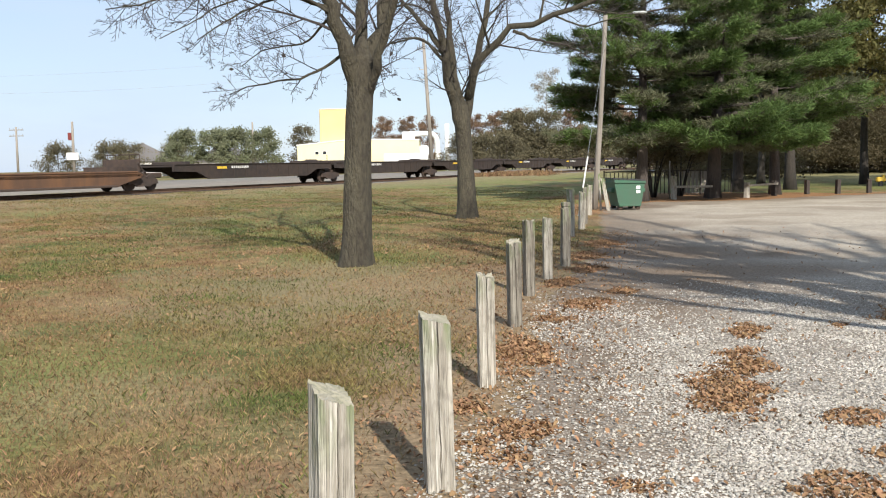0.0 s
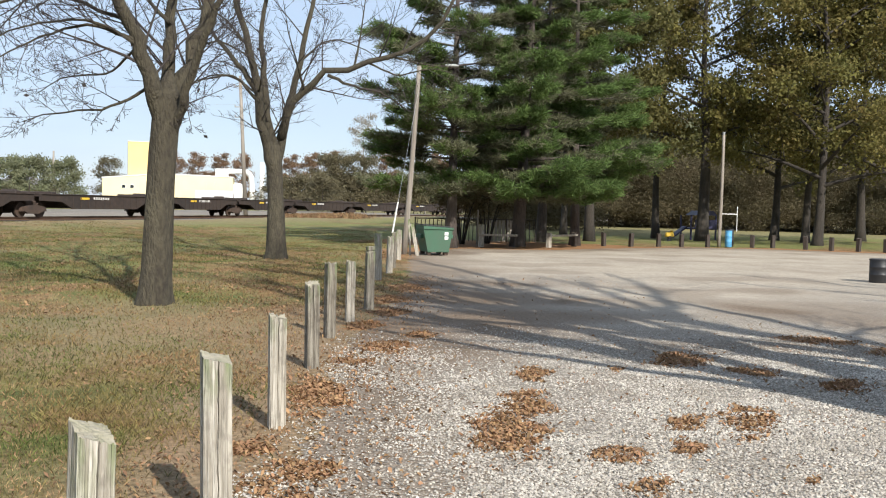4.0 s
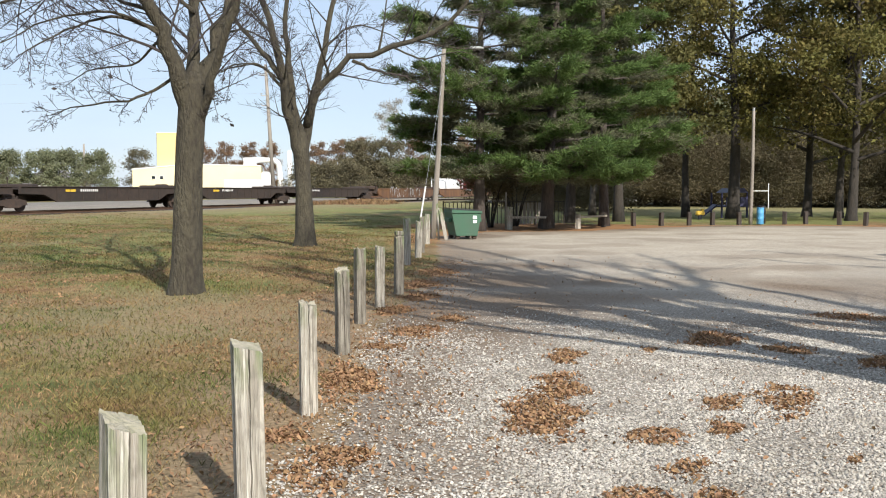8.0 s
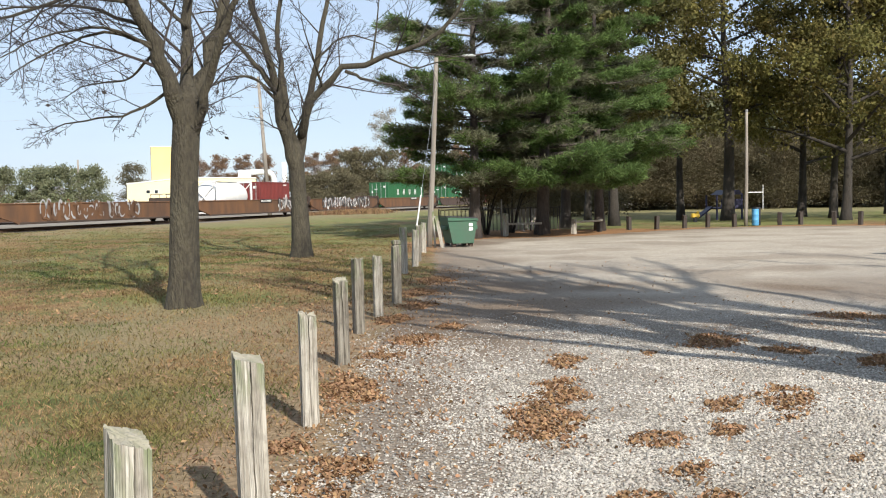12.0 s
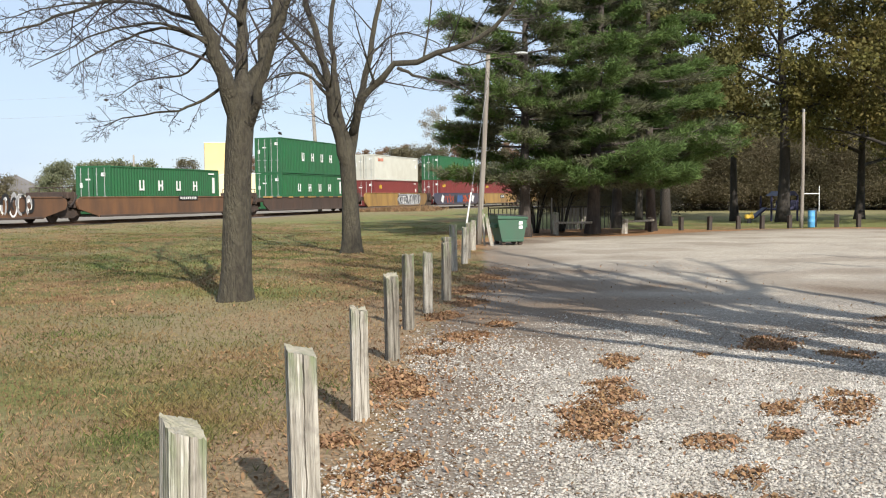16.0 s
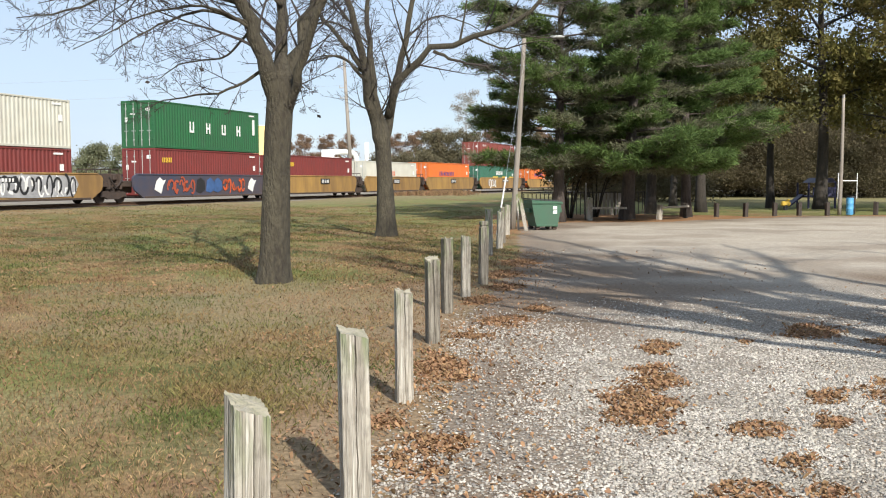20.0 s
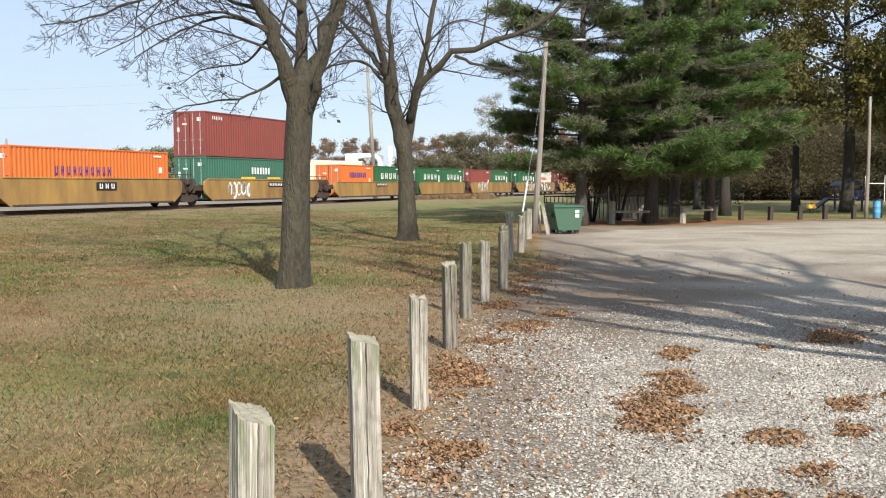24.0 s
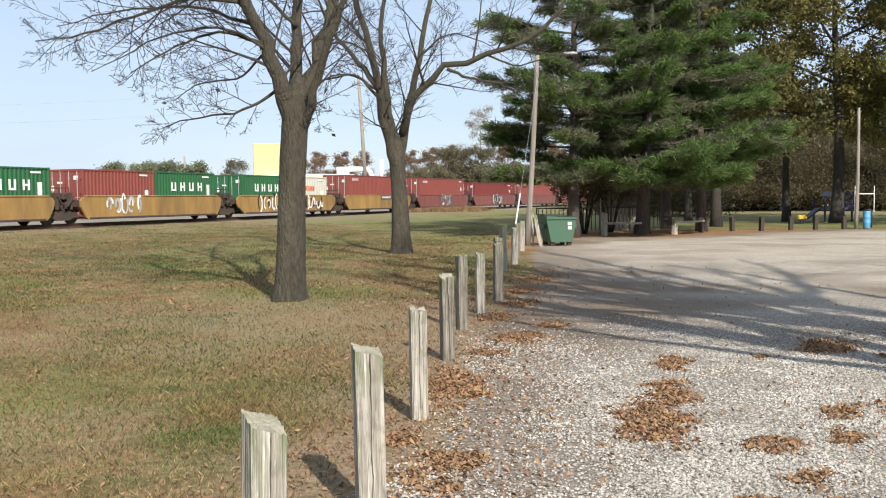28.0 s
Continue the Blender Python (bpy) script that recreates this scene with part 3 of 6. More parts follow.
    bp.inputs["Strength"].default_value, bp.inputs["Distance"].default_value = 0.8, 0.014
    hgt = math_node('ADD', math_node('MULTIPLY', tex(30, 5, 0.7), 0.8), math_node('MULTIPLY', math_node('SUBTRACT', 0.6, vor.outputs["Distance"]), lot))
    L.new(hgt, bp.inputs["Height"])
    L.new(bp.outputs[0], b.inputs["Normal"])
    return m


def lines(core0, core1, step, far, grow=1.03):
    mid = list(np.arange(core0, core1 + step / 2, step))
    out, d, x = [], step, mid[-1]
    while x < far:
        d *= grow
        x += d
        out.append(x)
    back, d, x = [], step, mid[0]
    while x > -far:
        d *= grow
        x -= d
        back.append(x)
    return np.array(back[::-1] + mid + out)


# patches of fallen leaves: centre, half sizes, turn
PATCHES = [(1.85, 6.48, 0.29, 0.78, -16), (2.3, 7.46, 0.22, 0.51, -17), (3.84, 6.6, 0.21, 0.55, -30), (3.38, 6.7, 0.15, 0.25, -26), (3.02, 5.99, 0.11, 0.23, -26), (2.47, 5.81, 0.22, 0.25, -23), (2.4, 5.09, 0.13, 0.21, -25), (1.85, 4.52, 0.22, 0.35, -22),
           (2.3, 4.53, 0.12, 0.15, -26), (0.58, 8.04, 0.26, 0.68, -4), (0.32, 5.5, 0.26, 0.46, -4), (0.05, 6.26, 0.18, 0.22, -1), (0.81, 4.64, 0.18, 0.09, -10), (2.76, 8.84, 0.16, 0.32, -17), (3.68, 8.94, 0.08, 0.2, -22), (4.68, 9.66, 0.31, 0.5, -26),
           (5.15, 8.84, 0.23, 0.3, -30), (5.62, 7.97, 0.23, 0.36, -35), (7.27, 10.96, 0.5, 0.4, -33), (7.61, 10.05, 0.22, 0.38, -37), (5.14, 6.53, 0.09, 0.21, -38), (2.14, 11.73, 0.22, 0.35, -10), (1.56, 10.73, 0.36, 0.4, -8), (3.41, 5.04, 0.05, 0.09, -33),
           (1.04, 9.61, 0.22, 0.3, -6), (1.55, 12.71, 0.25, 0.6, -20), (2.1, 14.31, 0.3, 0.6, -20), (2.4, 16.31, 0.35, 0.9, -15), (3.1, 18.71, 0.4, 1.0, -10)]


def litter_at(x, y):
    out = np.zeros(np.shape(x))
    for px, py, a, b, turn in PATCHES:
        c, s = math.cos(radians(turn)), math.sin(radians(turn))
        u, w = ((x - px) * c + (y - py) * s) / a, ((y - py) * c - (x - px) * s) / b
        out = np.maximum(out, smooth_step(1.5, 0.45, np.hypot(u, w) + 0.30 * wave(x, y, 1.6, 21) + 0.22 * wave(x, y, 4.0, 22)))
    d = lot_depth(x, y)
    strip = smooth_step(1.5, 0.2, np.abs(d - 0.1)) * (0.26 + 0.24 * smooth_step(8, 18, y))
    far = smooth_step(2.2, 0.2, np.abs(d + 0.6)) * 0.8 * smooth_step(24, 30, y)
    pines = 0.95 * smooth_step(1.15, 0.7, np.hypot((x - 11.5) / 8.5, (y - 41) / 5.0)) * (d < 0.6)
    return np.maximum(np.maximum(np.maximum(out, strip), far), pines)


def tan_patch(x, y):
    """The worn tan lawn round the nearer bare tree."""
    return smooth_step(1.25, 0.35, np.hypot((x + 1.3) / 3.4, (y - 12.5) / 3.6) + 0.2 * wave(x, y, 0.4, 19))


def build_ground():
    gx, gy = lines(-7, 9, 0.14, 1600), lines(2.0, 36, 0.14, 1600)
    X, Y = np.meshgrid(gx, gy)
    x, y = X.ravel(), Y.ravel()
    z = land(x, y)
    n, k = len(gx), len(gy)
    i = np.arange(n * k).reshape(k, n)
    f = np.stack([i[:-1, :-1], i[:-1, 1:], i[1:, 1:], i[1:, :-1]], -1).reshape(-1, 4)
    me = bulk("ground", np.stack([x, y, z], 1), f, ground_material(), True)
    d = lot_depth(x, y)
    rail = line_distance(x, y)

    def put(name, value):
        me.attributes.new(name, 'FLOAT', 'POINT').data.foreach_set("value", np.clip(value, 0, 1).astype(np.float32))

    put("lot", smooth_step(-0.35, 0.55, d))
    put("litter", litter_at(x, y))
    put("worn", smooth_step(12, 24, y + 0.3 * x + 3 * wave(x, y, 0.08, 8)))
    # soil along the edge and in patches; middle term paints the shade band browner
    put("dirt_and_shade", smooth_step(2.2 + 1.4 * smooth_step(8, 14, y), 0.3, d + 0.5 * wave(x, y, 0.35, 15)) * 0.72 + 0.65 * smooth_step(9, 12, y + 0.4 * x) * smooth_step(28, 18, y + 0.6 * x) * smooth_step(-0.5, 0.6, wave(x, y, 0.3, 16)) + 0.4 * smooth_step(0.3, 0.9, wave(x, y, 0.25, 11)))
    put("lush", smooth_step(0.1, 0.9, wave(x, y, 0.10, 9) + 0.75 * smooth_step(-1.5, -3.0, x) * smooth_step(13, 8, y) + 0.9 * smooth_step(22, 32, y) * smooth_step(-7, -1, x) + 1.2 * smooth_step(44, 60, y) * smooth_step(8, 20, x)))
    # dry bank and tan lawn; the far field takes this colour to look sunlit
    put("dry", np.maximum(0.75 * tan_patch(x, y), np.maximum(0.5 * smooth_step(60, 68, y) * smooth_step(10, 20, x), np.maximum(0.75 * smooth_step(13, 6, rail) * (rail > -20), 0.5 * smooth_step(0.4, 1.0, wave(x, y, 0.2, 12))))))
    put("soil", 0.9 * smooth_step(-2.0, -0.3, d + 0.35 * wave(x, y, 0.5, 14)) * smooth_step(0.6, -0.1, d) * smooth_step(22, 10, y))
    tagged(new("ground", me), "patchy autumn grass around a pale gravel parking lot", "ground", kind="structure")


build_ground()


# ---- railway track ----
def sweep(name, profile, s0, s1, step, mat, label):
    """A profile (side, height) drawn along the track."""
    ss = np.arange(s0, s1 + step, step)
    v, f = [], []
    n = len(profile)
    for s in ss:
        for side, z in profile:
            px, py, _ = on_line(s, side)
            v.append((px, py, z))
    for i in range(len(ss) - 1):
        for k in range(n):
            q = (k + 1) % n
            f.append((i * n + k, i * n + q, (i + 1) * n + q, (i + 1) * n + k))
    me = bulk(name, v, f, mat)
    return me


tagged(new("track_bed", sweep("track_bed", [(-3.2, -0.1), (-1.9, 0.24), (1.9, 0.24), (3.2, -0.1)], -140, 380, 4, M["ballast"], "")), "grey crushed stone bed under the railway track", "track bed", kind="structure")
for side in (-0.75, 0.75):
    w = 0.035
    rail_me = sweep("rail", [(side - 2 * w, 0.29), (side - 2 * w, 0.305), (side - 0.01, 0.32), (side - 0.01, 0.41), (side - w, 0.415), (side - w, 0.45), (side + w, 0.45), (side + w, 0.415), (side + 0.01, 0.41), (side + 0.01, 0.32), (side + 2 * w, 0.305), (side + 2 * w, 0.29)], -140, 380, 4, M["rail"], "")
    tagged(new("rail", rail_me), "rusty steel rail with a worn top", "rail", kind="structure")
tagged(new("side_road", sweep("side_road", [(5.4, -0.05), (5.8, 0.27), (24, 0.25), (24.6, -0.05)], 64, 240, 4, M["ballast"], "")), "grey gravel road along the track", "road", kind="structure")
tagged(new("service_road", sweep("service_road", [(-38, -0.05), (-37.5, 0.26), (-9, 0.26), (-8.5, -0.05)], -60, 120, 4, M["yard"], "")), "pale crushed stone yard beyond the track", "road", kind="structure")
ties = Shape()
for s in np.arange(-60, 200, 0.55):
    px, py, a = on_line(s)
    c, d = math.cos(a), math.sin(a)
    q = [(-1.3, -0.11, 0.14), (1.3, -0.11, 0.14), (1.3, 0.11, 0.14), (-1.3, 0.11, 0.14), (-1.3, -0.11, 0.29), (1.3, -0.11, 0.29), (1.3, 0.11, 0.29), (-1.3, 0.11, 0.29)]
    ties.add([(px + u * c + w * d, py - u * d + w * c, z) for u, w, z in q], [(4, 5, 6, 7), (0, 1, 5, 4), (1, 2, 6, 5), (2, 3, 7, 6), (3, 0, 4, 7)])
tagged(part("railway_ties", ties, M["tie"]), "dark wooden railway ties in ballast", "railway ties", kind="stuff")

# ---- the train: articulated well cars and flat cars, keyed along the track ----
SPEED = 15.0
TRAIN = []          # (object, place along the train, length between pivots, height above the rail)


def bogie(parent, x):
    """A two-axle truck under a car's end."""
    g = part("truck", Shape().box((x, 0, 0.52), (0.55, 2.0, 0.30), 0.04).box((x, 0, 0.82), (1.0, 1.7, 0.34), 0.05), M["truck_steel"], parent)
    for y in (-1.0, 1.0):
        part("side_frame", Shape().prism([(x - 1.15, 0.36), (x - 1.05, 0.62), (x - 0.45, 0.72), (x + 0.45, 0.72), (x + 1.05, 0.62), (x + 1.15, 0.36), (x + 0.8, 0.36), (x + 0.45, 0.22), (x - 0.45, 0.22), (x - 0.8, 0.36)], y - 0.09, y + 0.09), M["truck_steel"], g)
    for dx in (-0.87, 0.87):
        for y in (-0.76, 0.76):
            s = Shape()
            s.tube([(x + dx, y - 0.07, 0.43), (x + dx, y - 0.065, 0.43), (x + dx, y + 0.05, 0.43), (x + dx, y + 0.055, 0.43), (x + dx, y + 0.07, 0.43)], [0.2, 0.45, 0.45, 0.41, 0.18], 16)
            part("wheel", s, M["truck_steel"], g)
    return g


def letters(parent, mat, x0, z, w, h, count, gap, y, name="lettering"):
    """Lettering as plain bars."""
    s = Shape()
    big = w > 0.3
    for i in range(count):
        cx = x0 + i * (w + gap) + w / 2
        if big:
            s = Shape()
        if big:
            bar = w * 0.17
            for e in (-1, 1):
                s.box((cx + e * (w * 0.30 - bar / 2), y, z), (bar, 0.012, h * 0.9))
            s.box((cx, y + 0.002, z - h * (0.36, 0.0, 0.36, 0.0)[i % 4]), (w * 0.5, 0.012, h * 0.18))
        else:
            s.box((cx, y, z), (w * 0.66, 0.012, h))
        if big:
            part("letter_bar", s, mat, parent)
    return None if big else tagged(part(name, s, mat, parent), kind="stuff")


def scrawl(parent, mats, x0, x1, z0, z1, y, seed):
    """Spray-painted shapes on a car's side: rounded strokes."""
    r = random.Random(seed)
    for mi, mat in enumerate(mats):
        s = Shape()
        n = int((x1 - x0) / 0.55)
        for i in range(n):
            cx, cz = x0 + (i + 0.5) * (x1 - x0) / n + r.uniform(-0.12, 0.12), (z0 + z1) / 2 + r.uniform(-0.1, 0.1)
            rx, rz, a0, sweep_a = r.uniform(0.14, 0.30), (z1 - z0) * r.uniform(0.25, 0.48), r.uniform(0, 6.28), r.uniform(2.5, 5.5)
            k, w = 9, r.uniform(0.05, 0.10)
            v, f = [], []
            for j in range(k):
                a = a0 + sweep_a * j / (k - 1)
                for q in (-w, w):
                    v.append((cx + (rx + q) * math.cos(a), y - 0.006 * (mi + 1), cz + (rz + q) * math.sin(a)))
            for j in range(k - 1):
                f.append((2 * j, 2 * j + 1, 2 * j + 3, 2 * j + 2))
            s.add(v, f)
        tagged(part("graffiti", s, mat, parent, "spray-painted strokes", fix=False), kind="stuff")


def well_car(name, L, paint, label, art=None, mark=None, front_truck=False, top=1.64):
    """One well unit: two side sills, floor, two end platforms, ladders, a truck at its rear. Rail top is z = 0."""
    car = thing(name, label, "rail car", group="cars of the freight train")
    h = L / 2
    low = 0.24
    cut = min(2.3, max(1.0, h - 6.25))
    for y in (-1.38, 1.38):
        e0 = 0.45 if paint is M["brown_car"] else 1.0 if L < 17 else 1.35
        cl = max(cut, e0 + 0.55)
        half = [(e0, 0.92), (e0 - 0.05, top - 0.22), (e0 + 0.08, top - 0.06), (e0 + 0.3, top)]
        belly = [(cl, low), (cl - 0.18, low + 0.10), (e0 + 0.12, 0.72)]
        o = [(-h + a, b) for a, b in half] + [(h - a, b) for a, b in reversed(half)] + [(h - a, b) for a, b in reversed(belly)] + [(-h + a, b) for a, b in belly]
        side = part("side_sill", Shape().prism(o, y - 0.06, y + 0.06), paint, car)
        part("top_chord", Shape().box((0, y, top + 0.03), (L - 2 * e0 - 0.7, 0.2, 0.09), 0.02), paint, side)
        part("bottom_chord", Shape().box((0, y, low + 0.06), (L - 2 * cl - 0.1, 0.22, 0.12), 0.02), M["truck_steel"], side)
        rib = Shape().box((0, y * 1.035, (top + low) / 2), (0.10, 0.05, top - low - 0.2), 0.01).mesh("side_rib", paint)
        for k in range(9 if paint in (M["maroon_car"], M["umber_car"]) else 0):
            part("side_rib", rib, None, side, at=pose(-h + 2.6 + k * (L - 5.2) / 8, 0, 0))
    part("floor", Shape().box((0, 0, low + 0.05), (L - 2 * cut - 0.3, 2.6, 0.08)), M["truck_steel"], car)
    for e in (-1, 1):
        p = part("end_platform", Shape().prism([(e * (h - cut * 0.9), 0.95), (e * (h - 0.2), 0.95), (e * (h - 0.2), 1.12), (e * (h - cut * 0.5), 1.3), (e * (h - cut * 0.9), 1.3)], -1.15, 1.15), M["truck_steel"], car)
        part("draft_sill", Shape().box((e * (h - cut * 0.45), 0, 0.78), (cut * 0.9, 1.5, 0.42), 0.04), M["truck_steel"], p)
        part("end_bulkhead", Shape().box((e * (h - 0.5), 0, 1.24), (0.14, 2.5, 0.9), 0.02), M["truck_steel"], p)
        part("air_hose", Shape().tube(bend([(e * (h - 0.6), -1.28, 1.5), (e * (h - 0.25), -1.3, 1.1), (e * (h + 0.1), -1.25, 0.85)], 6), [0.05] * 7, 6), M["black_steel"], p)
        rail = Shape()
        for y in (-1.2, -0.5, 0.5, 1.2):
            rail.tube([(e * (h - 0.35), y, 1.1), (e * (h - 0.35), y, 1.95)], [0.025, 0.025], 5)
        rail.tube([(e * (h - 0.35), -1.2, 1.95), (e * (h - 0.35), 1.2, 1.95)], [0.025, 0.025], 5)
        part("handrail", rail, M["truck_steel"], p)
        part("brake_gear", Shape().box((e * (h - 0.25), -0.7, 1.5), (0.3, 0.7, 0.4), 0.06).box((e * (h - 0.2), 0.5, 1.42), (0.3, 0.8, 0.5), 0.06), M["truck_steel"], p)
    bogie(car, h)
    if front_truck:
        bogie(car, -h)
    part("coupler", Shape().box((-h - 0.1, 0, 0.75), (1.4, 0.35, 0.3), 0.05), M["truck_steel"], car)
    y = -1.445
    if mark == "plate":
        part("number_plate", Shape().box((0.4, y - 0.03, 1.25), (1.6, 0.02, 0.42)), M["black"], car, "black panel with white marks")
        letters(car, M["white"], -0.25, 1.25, 0.40, 0.30, 3, 0.06, y - 0.05, "mark")
    elif mark:
        part("number_plate", Shape().box((1.2, y - 0.03, 1.32), (2.2, 0.02, 0.30)), M["black"], car, "black number panel")
        letters(car, M["white"], 0.2, 1.32, 0.16, 0.17, 9, 0.06, y - 0.05, "mark")
    if mark is True and paint is M["yellow_car"] and art and len(art[0]) == 2:
        for x in (-2.4, 0.9, 3.6):
            part("guide_tab", Shape().box((x, -1.43, top + 0.13), (1.7, 0.04, 0.14), 0.01), M["spray_yellow"], car, "pale yellow guide tab")
    if art:
        mats, x0, x1, seed = art
        if seed == 8:
            part("painted_panel", Shape().prism([(0.1, 0.5), (-0.3, 1.0), (0.2, 1.55), (3.0, 1.60), (6.4, 1.55), (6.7, 1.1), (6.3, 0.45), (3.2, 0.40)], y - 0.032, y - 0.02), M["spray_grey"], car, "pale grey painted-over panel")
        if seed == 9:
            for e, cx in ((1, -5.2), (-1, 5.4)):
                part("painted_figure", Shape().prism([(cx - 0.55, 0.75), (cx - 0.35, 1.25), (cx, 1.5), (cx + 0.3, 1.3), (cx + 0.6, 1.35), (cx + 0.3, 0.95), (cx + 0.1, 0.5), (cx - 0.15, 0.6)], y - 0.03, y - 0.02), M["white"], car, "white sprayed blot")
            for cx, mat in ((-0.9, M["black"]), (0.2, M["spray_blue"]), (1.1, M["spray_blue"])):
                part("painted_blot", Shape().prism([(cx - 0.5, 0.6), (cx - 0.4, 1.3), (cx, 1.5), (cx + 0.45, 1.25), (cx + 0.5, 0.7), (cx, 0.5)], y - 0.03, y - 0.02), mat, car, "sprayed blot")
            scrawl(car, (M["spray_red"], M["spray_red"]), -4.4, -1.6, 0.5, 1.45, y - 0.03, 31)
            scrawl(car, (M["spray_red"], M["spray_orange"]), 1.7, 4.6, 0.5, 1.5, y - 0.03, 33)
            return car
        scrawl(car, mats, x0, x1, 0.45, 1.6, y - 0.03, seed)
    return car


def flat_car(name, L, label):
    """A low black skeleton flat: fish-bellied side sills, deck, pedestals, a truck at its rear."""
    car = thing(name, label, "flat car", group="cars of the freight train")
    h = L / 2
    for y in (-1.25, 1.25):
        o = [(-h + 0.3, 1.38), (h - 0.3, 1.38), (h - 0.3, 1.0), (h - 2.3, 0.95), (h - 3.4, 0.52), (-h + 3.4, 0.52), (-h + 2.3, 0.95), (-h + 0.3, 1.0)]
        s = part("side_sill", Shape().prism(o, y - 0.07, y + 0.07), M["black_steel"], car)
        part("top_flange", Shape().box((0, y, 1.40), (L - 0.7, 0.26, 0.06), 0.01), M["black_steel"], s)
        rib = Shape().box((0, y * 1.06, 0.95), (0.08, 0.05, 0.8)).mesh("side_rib", M["black_steel"])
        for k in range(10):
            part("side_rib", rib, None, s, at=pose(-h + 3.4 + k * (L - 6.8) / 9, 0, 0))
    part("deck", Shape().box((0, 0, 1.30), (L - 0.7, 2.4, 0.10)), M["black_steel"], car)
    for x in (-h + 1.6, h - 1.6):
        part("pedestal", Shape().box((x, 0, 1.45), (0.5, 2.5, 0.22), 0.04), M["black_steel"], car)
    part("number_plate", Shape().box((-h + 4.6, -1.34, 1.18), (0.9, 0.02, 0.14)), M["spray_yellow"], car, "small yellow panel")
    letters(car, M["white"], -h + 5.5, 1.2, 0.14, 0.15, 9, 0.06, -1.345, "mark")
    bogie(car, h)
    part("coupler", Shape().box((-h, 0, 0.8), (1.2, 0.35, 0.3), 0.05), M["truck_steel"], car)
    part("end_gear", Shape().box((h - 0.3, 0.4, 1.5), (0.5, 0.8, 0.3), 0.05), M["black_steel"], car)
    part("brake_staff", Shape().tube([(h - 0.2, -0.9, 1.35), (h - 0.2, -0.9, 1.95)], [0.03, 0.03], 5), M["black_steel"], car)
    return car


def corrugated(L, z0, z1, y, pitch=0.28, deep=0.036, ax=0):
    """A corrugated steel panel along x (or y)."""
    s = Shape()
    n = max(2, int(round(L / pitch)))
    p = L / n
    pts = []
    for i in range(n):
        x = -L / 2 + i * p
        pts += [(x, 0), (x + p * 0.27, 0), (x + p * 0.5, deep), (x + p * 0.77, deep)]
    pts.append((L / 2, 0))
    sg = 1 if y > 0 else -1
    v, f = [], []
    for x, d in pts:
        q = y - sg * d
        for z in (z0, z1):
            v.append((x, q, z) if ax == 0 else (q, x, z))
    for i in range(len(pts) - 1):
        f.append((2 * i, 2 * i + 2, 2 * i + 3, 2 * i + 1))
    return s.add(v, f)


def container(name, L, H, paint, label, brand=None):
    """A shipping container: frame, corrugated sides and end, roof, two doors with locking bars. Its doors face the train's front."""
    box = thing(name, label, "shipping container", group="containers on the train")
    h, w = L / 2, 1.22
    fr = Shape()
    for x in (-h + 0.06, h - 0.06):
        for y in (-w + 0.07, w - 0.07):
            fr.box((x, y, H / 2), (0.12, 0.14, H), 0.01)
        for z in (0.07, H - 0.06):
            fr.box((x, 0, z), (0.12, 2 * w, 0.13), 0.01)
    for y in (-w + 0.04, w - 0.04):
        for z in (0.08, H - 0.05):
            fr.box((0, y, z), (L, 0.08, 0.13 if z < 1 else 0.09), 0.01)
    part("frame", fr, paint, box)
    cast = Shape().box((0, 0, 0), (0.186, 0.17, 0.122), 0.015).mesh("corner_casting", paint)
    for x in (-h + 0.09, h - 0.09):
        for y in (-w + 0.08, w - 0.08):
            for z in (0.06, H - 0.06):
                part("corner_casting", cast, None, box, at=pose(x, y, z))
    for y in (-w + 0.02, w - 0.02):
        part("side_panel", corrugated(L - 0.2, 0.12, H - 0.08, y), paint, box)
    part("end_panel", corrugated(2 * w - 0.2, 0.12, H - 0.08, h - 0.03, 0.24, 0.04, 1), paint, box)
    part("roof", Shape().box((0, 0, H - 0.045), (L - 0.16, 2 * w - 0.12, 0.05)), paint, box)
    part("floor", Shape().box((0, 0, 0.13), (L - 0.2, 2 * w - 0.12, 0.06)), M["truck_steel"], box)
    for y in (-0.57, 0.57):
        d = part("door", Shape().box((-h + 0.05, y, H / 2), (0.05, 1.09, H - 0.26), 0.01), paint, box)
        for k in (-0.28, 0.28):
            part("locking_bar", Shape().tube([(-h - 0.005, y + k, 0.12), (-h - 0.005, y + k, H - 0.12)], [0.024, 0.024], 6).box((-h - 0.01, y + k, 1.05), (0.03, 0.30, 0.04)).box((-h - 0.005, y + k, H - 0.5), (0.03, 0.10, 0.08)).box((-h - 0.005, y + k, 0.5), (0.03, 0.10, 0.08)), M["galvanised"], d)
        for z in (0.55, H * 0.5, H - 0.5):
            part("hinge", Shape().box((-h - 0.002, y * 1.9, z), (0.05, 0.16, 0.10), 0.01), paint, d)
    y = -w - 0.004
    if brand:
        mat, x0, z, lw, lh, n, gap = brand
        letters(box, M[mat], x0, z, lw, lh, n, gap, y)
    part("number_mark", Shape().box((h - 0.75, y, H * 0.62 if L > 8 else H * 0.5), (0.30, 0.012, 1.1 if brand and paint is M["box_green"] else 0.35)).box((h - 1.0, y, H * 0.9), (0.7, 0.012, 0.10)), M["white"], box, "white panel of small marks")
    for dy, dz, dw, dh in ((-0.75, 0.82, 0.30, 0.22), (0.35, 0.72, 0.35, 0.10), (0.85, 0.60, 0.18, 0.30)):
        part("door_mark", Shape().box((-h + 0.015, dy, H * dz), (0.012, dw, dh)), M["white"], box)
    return box


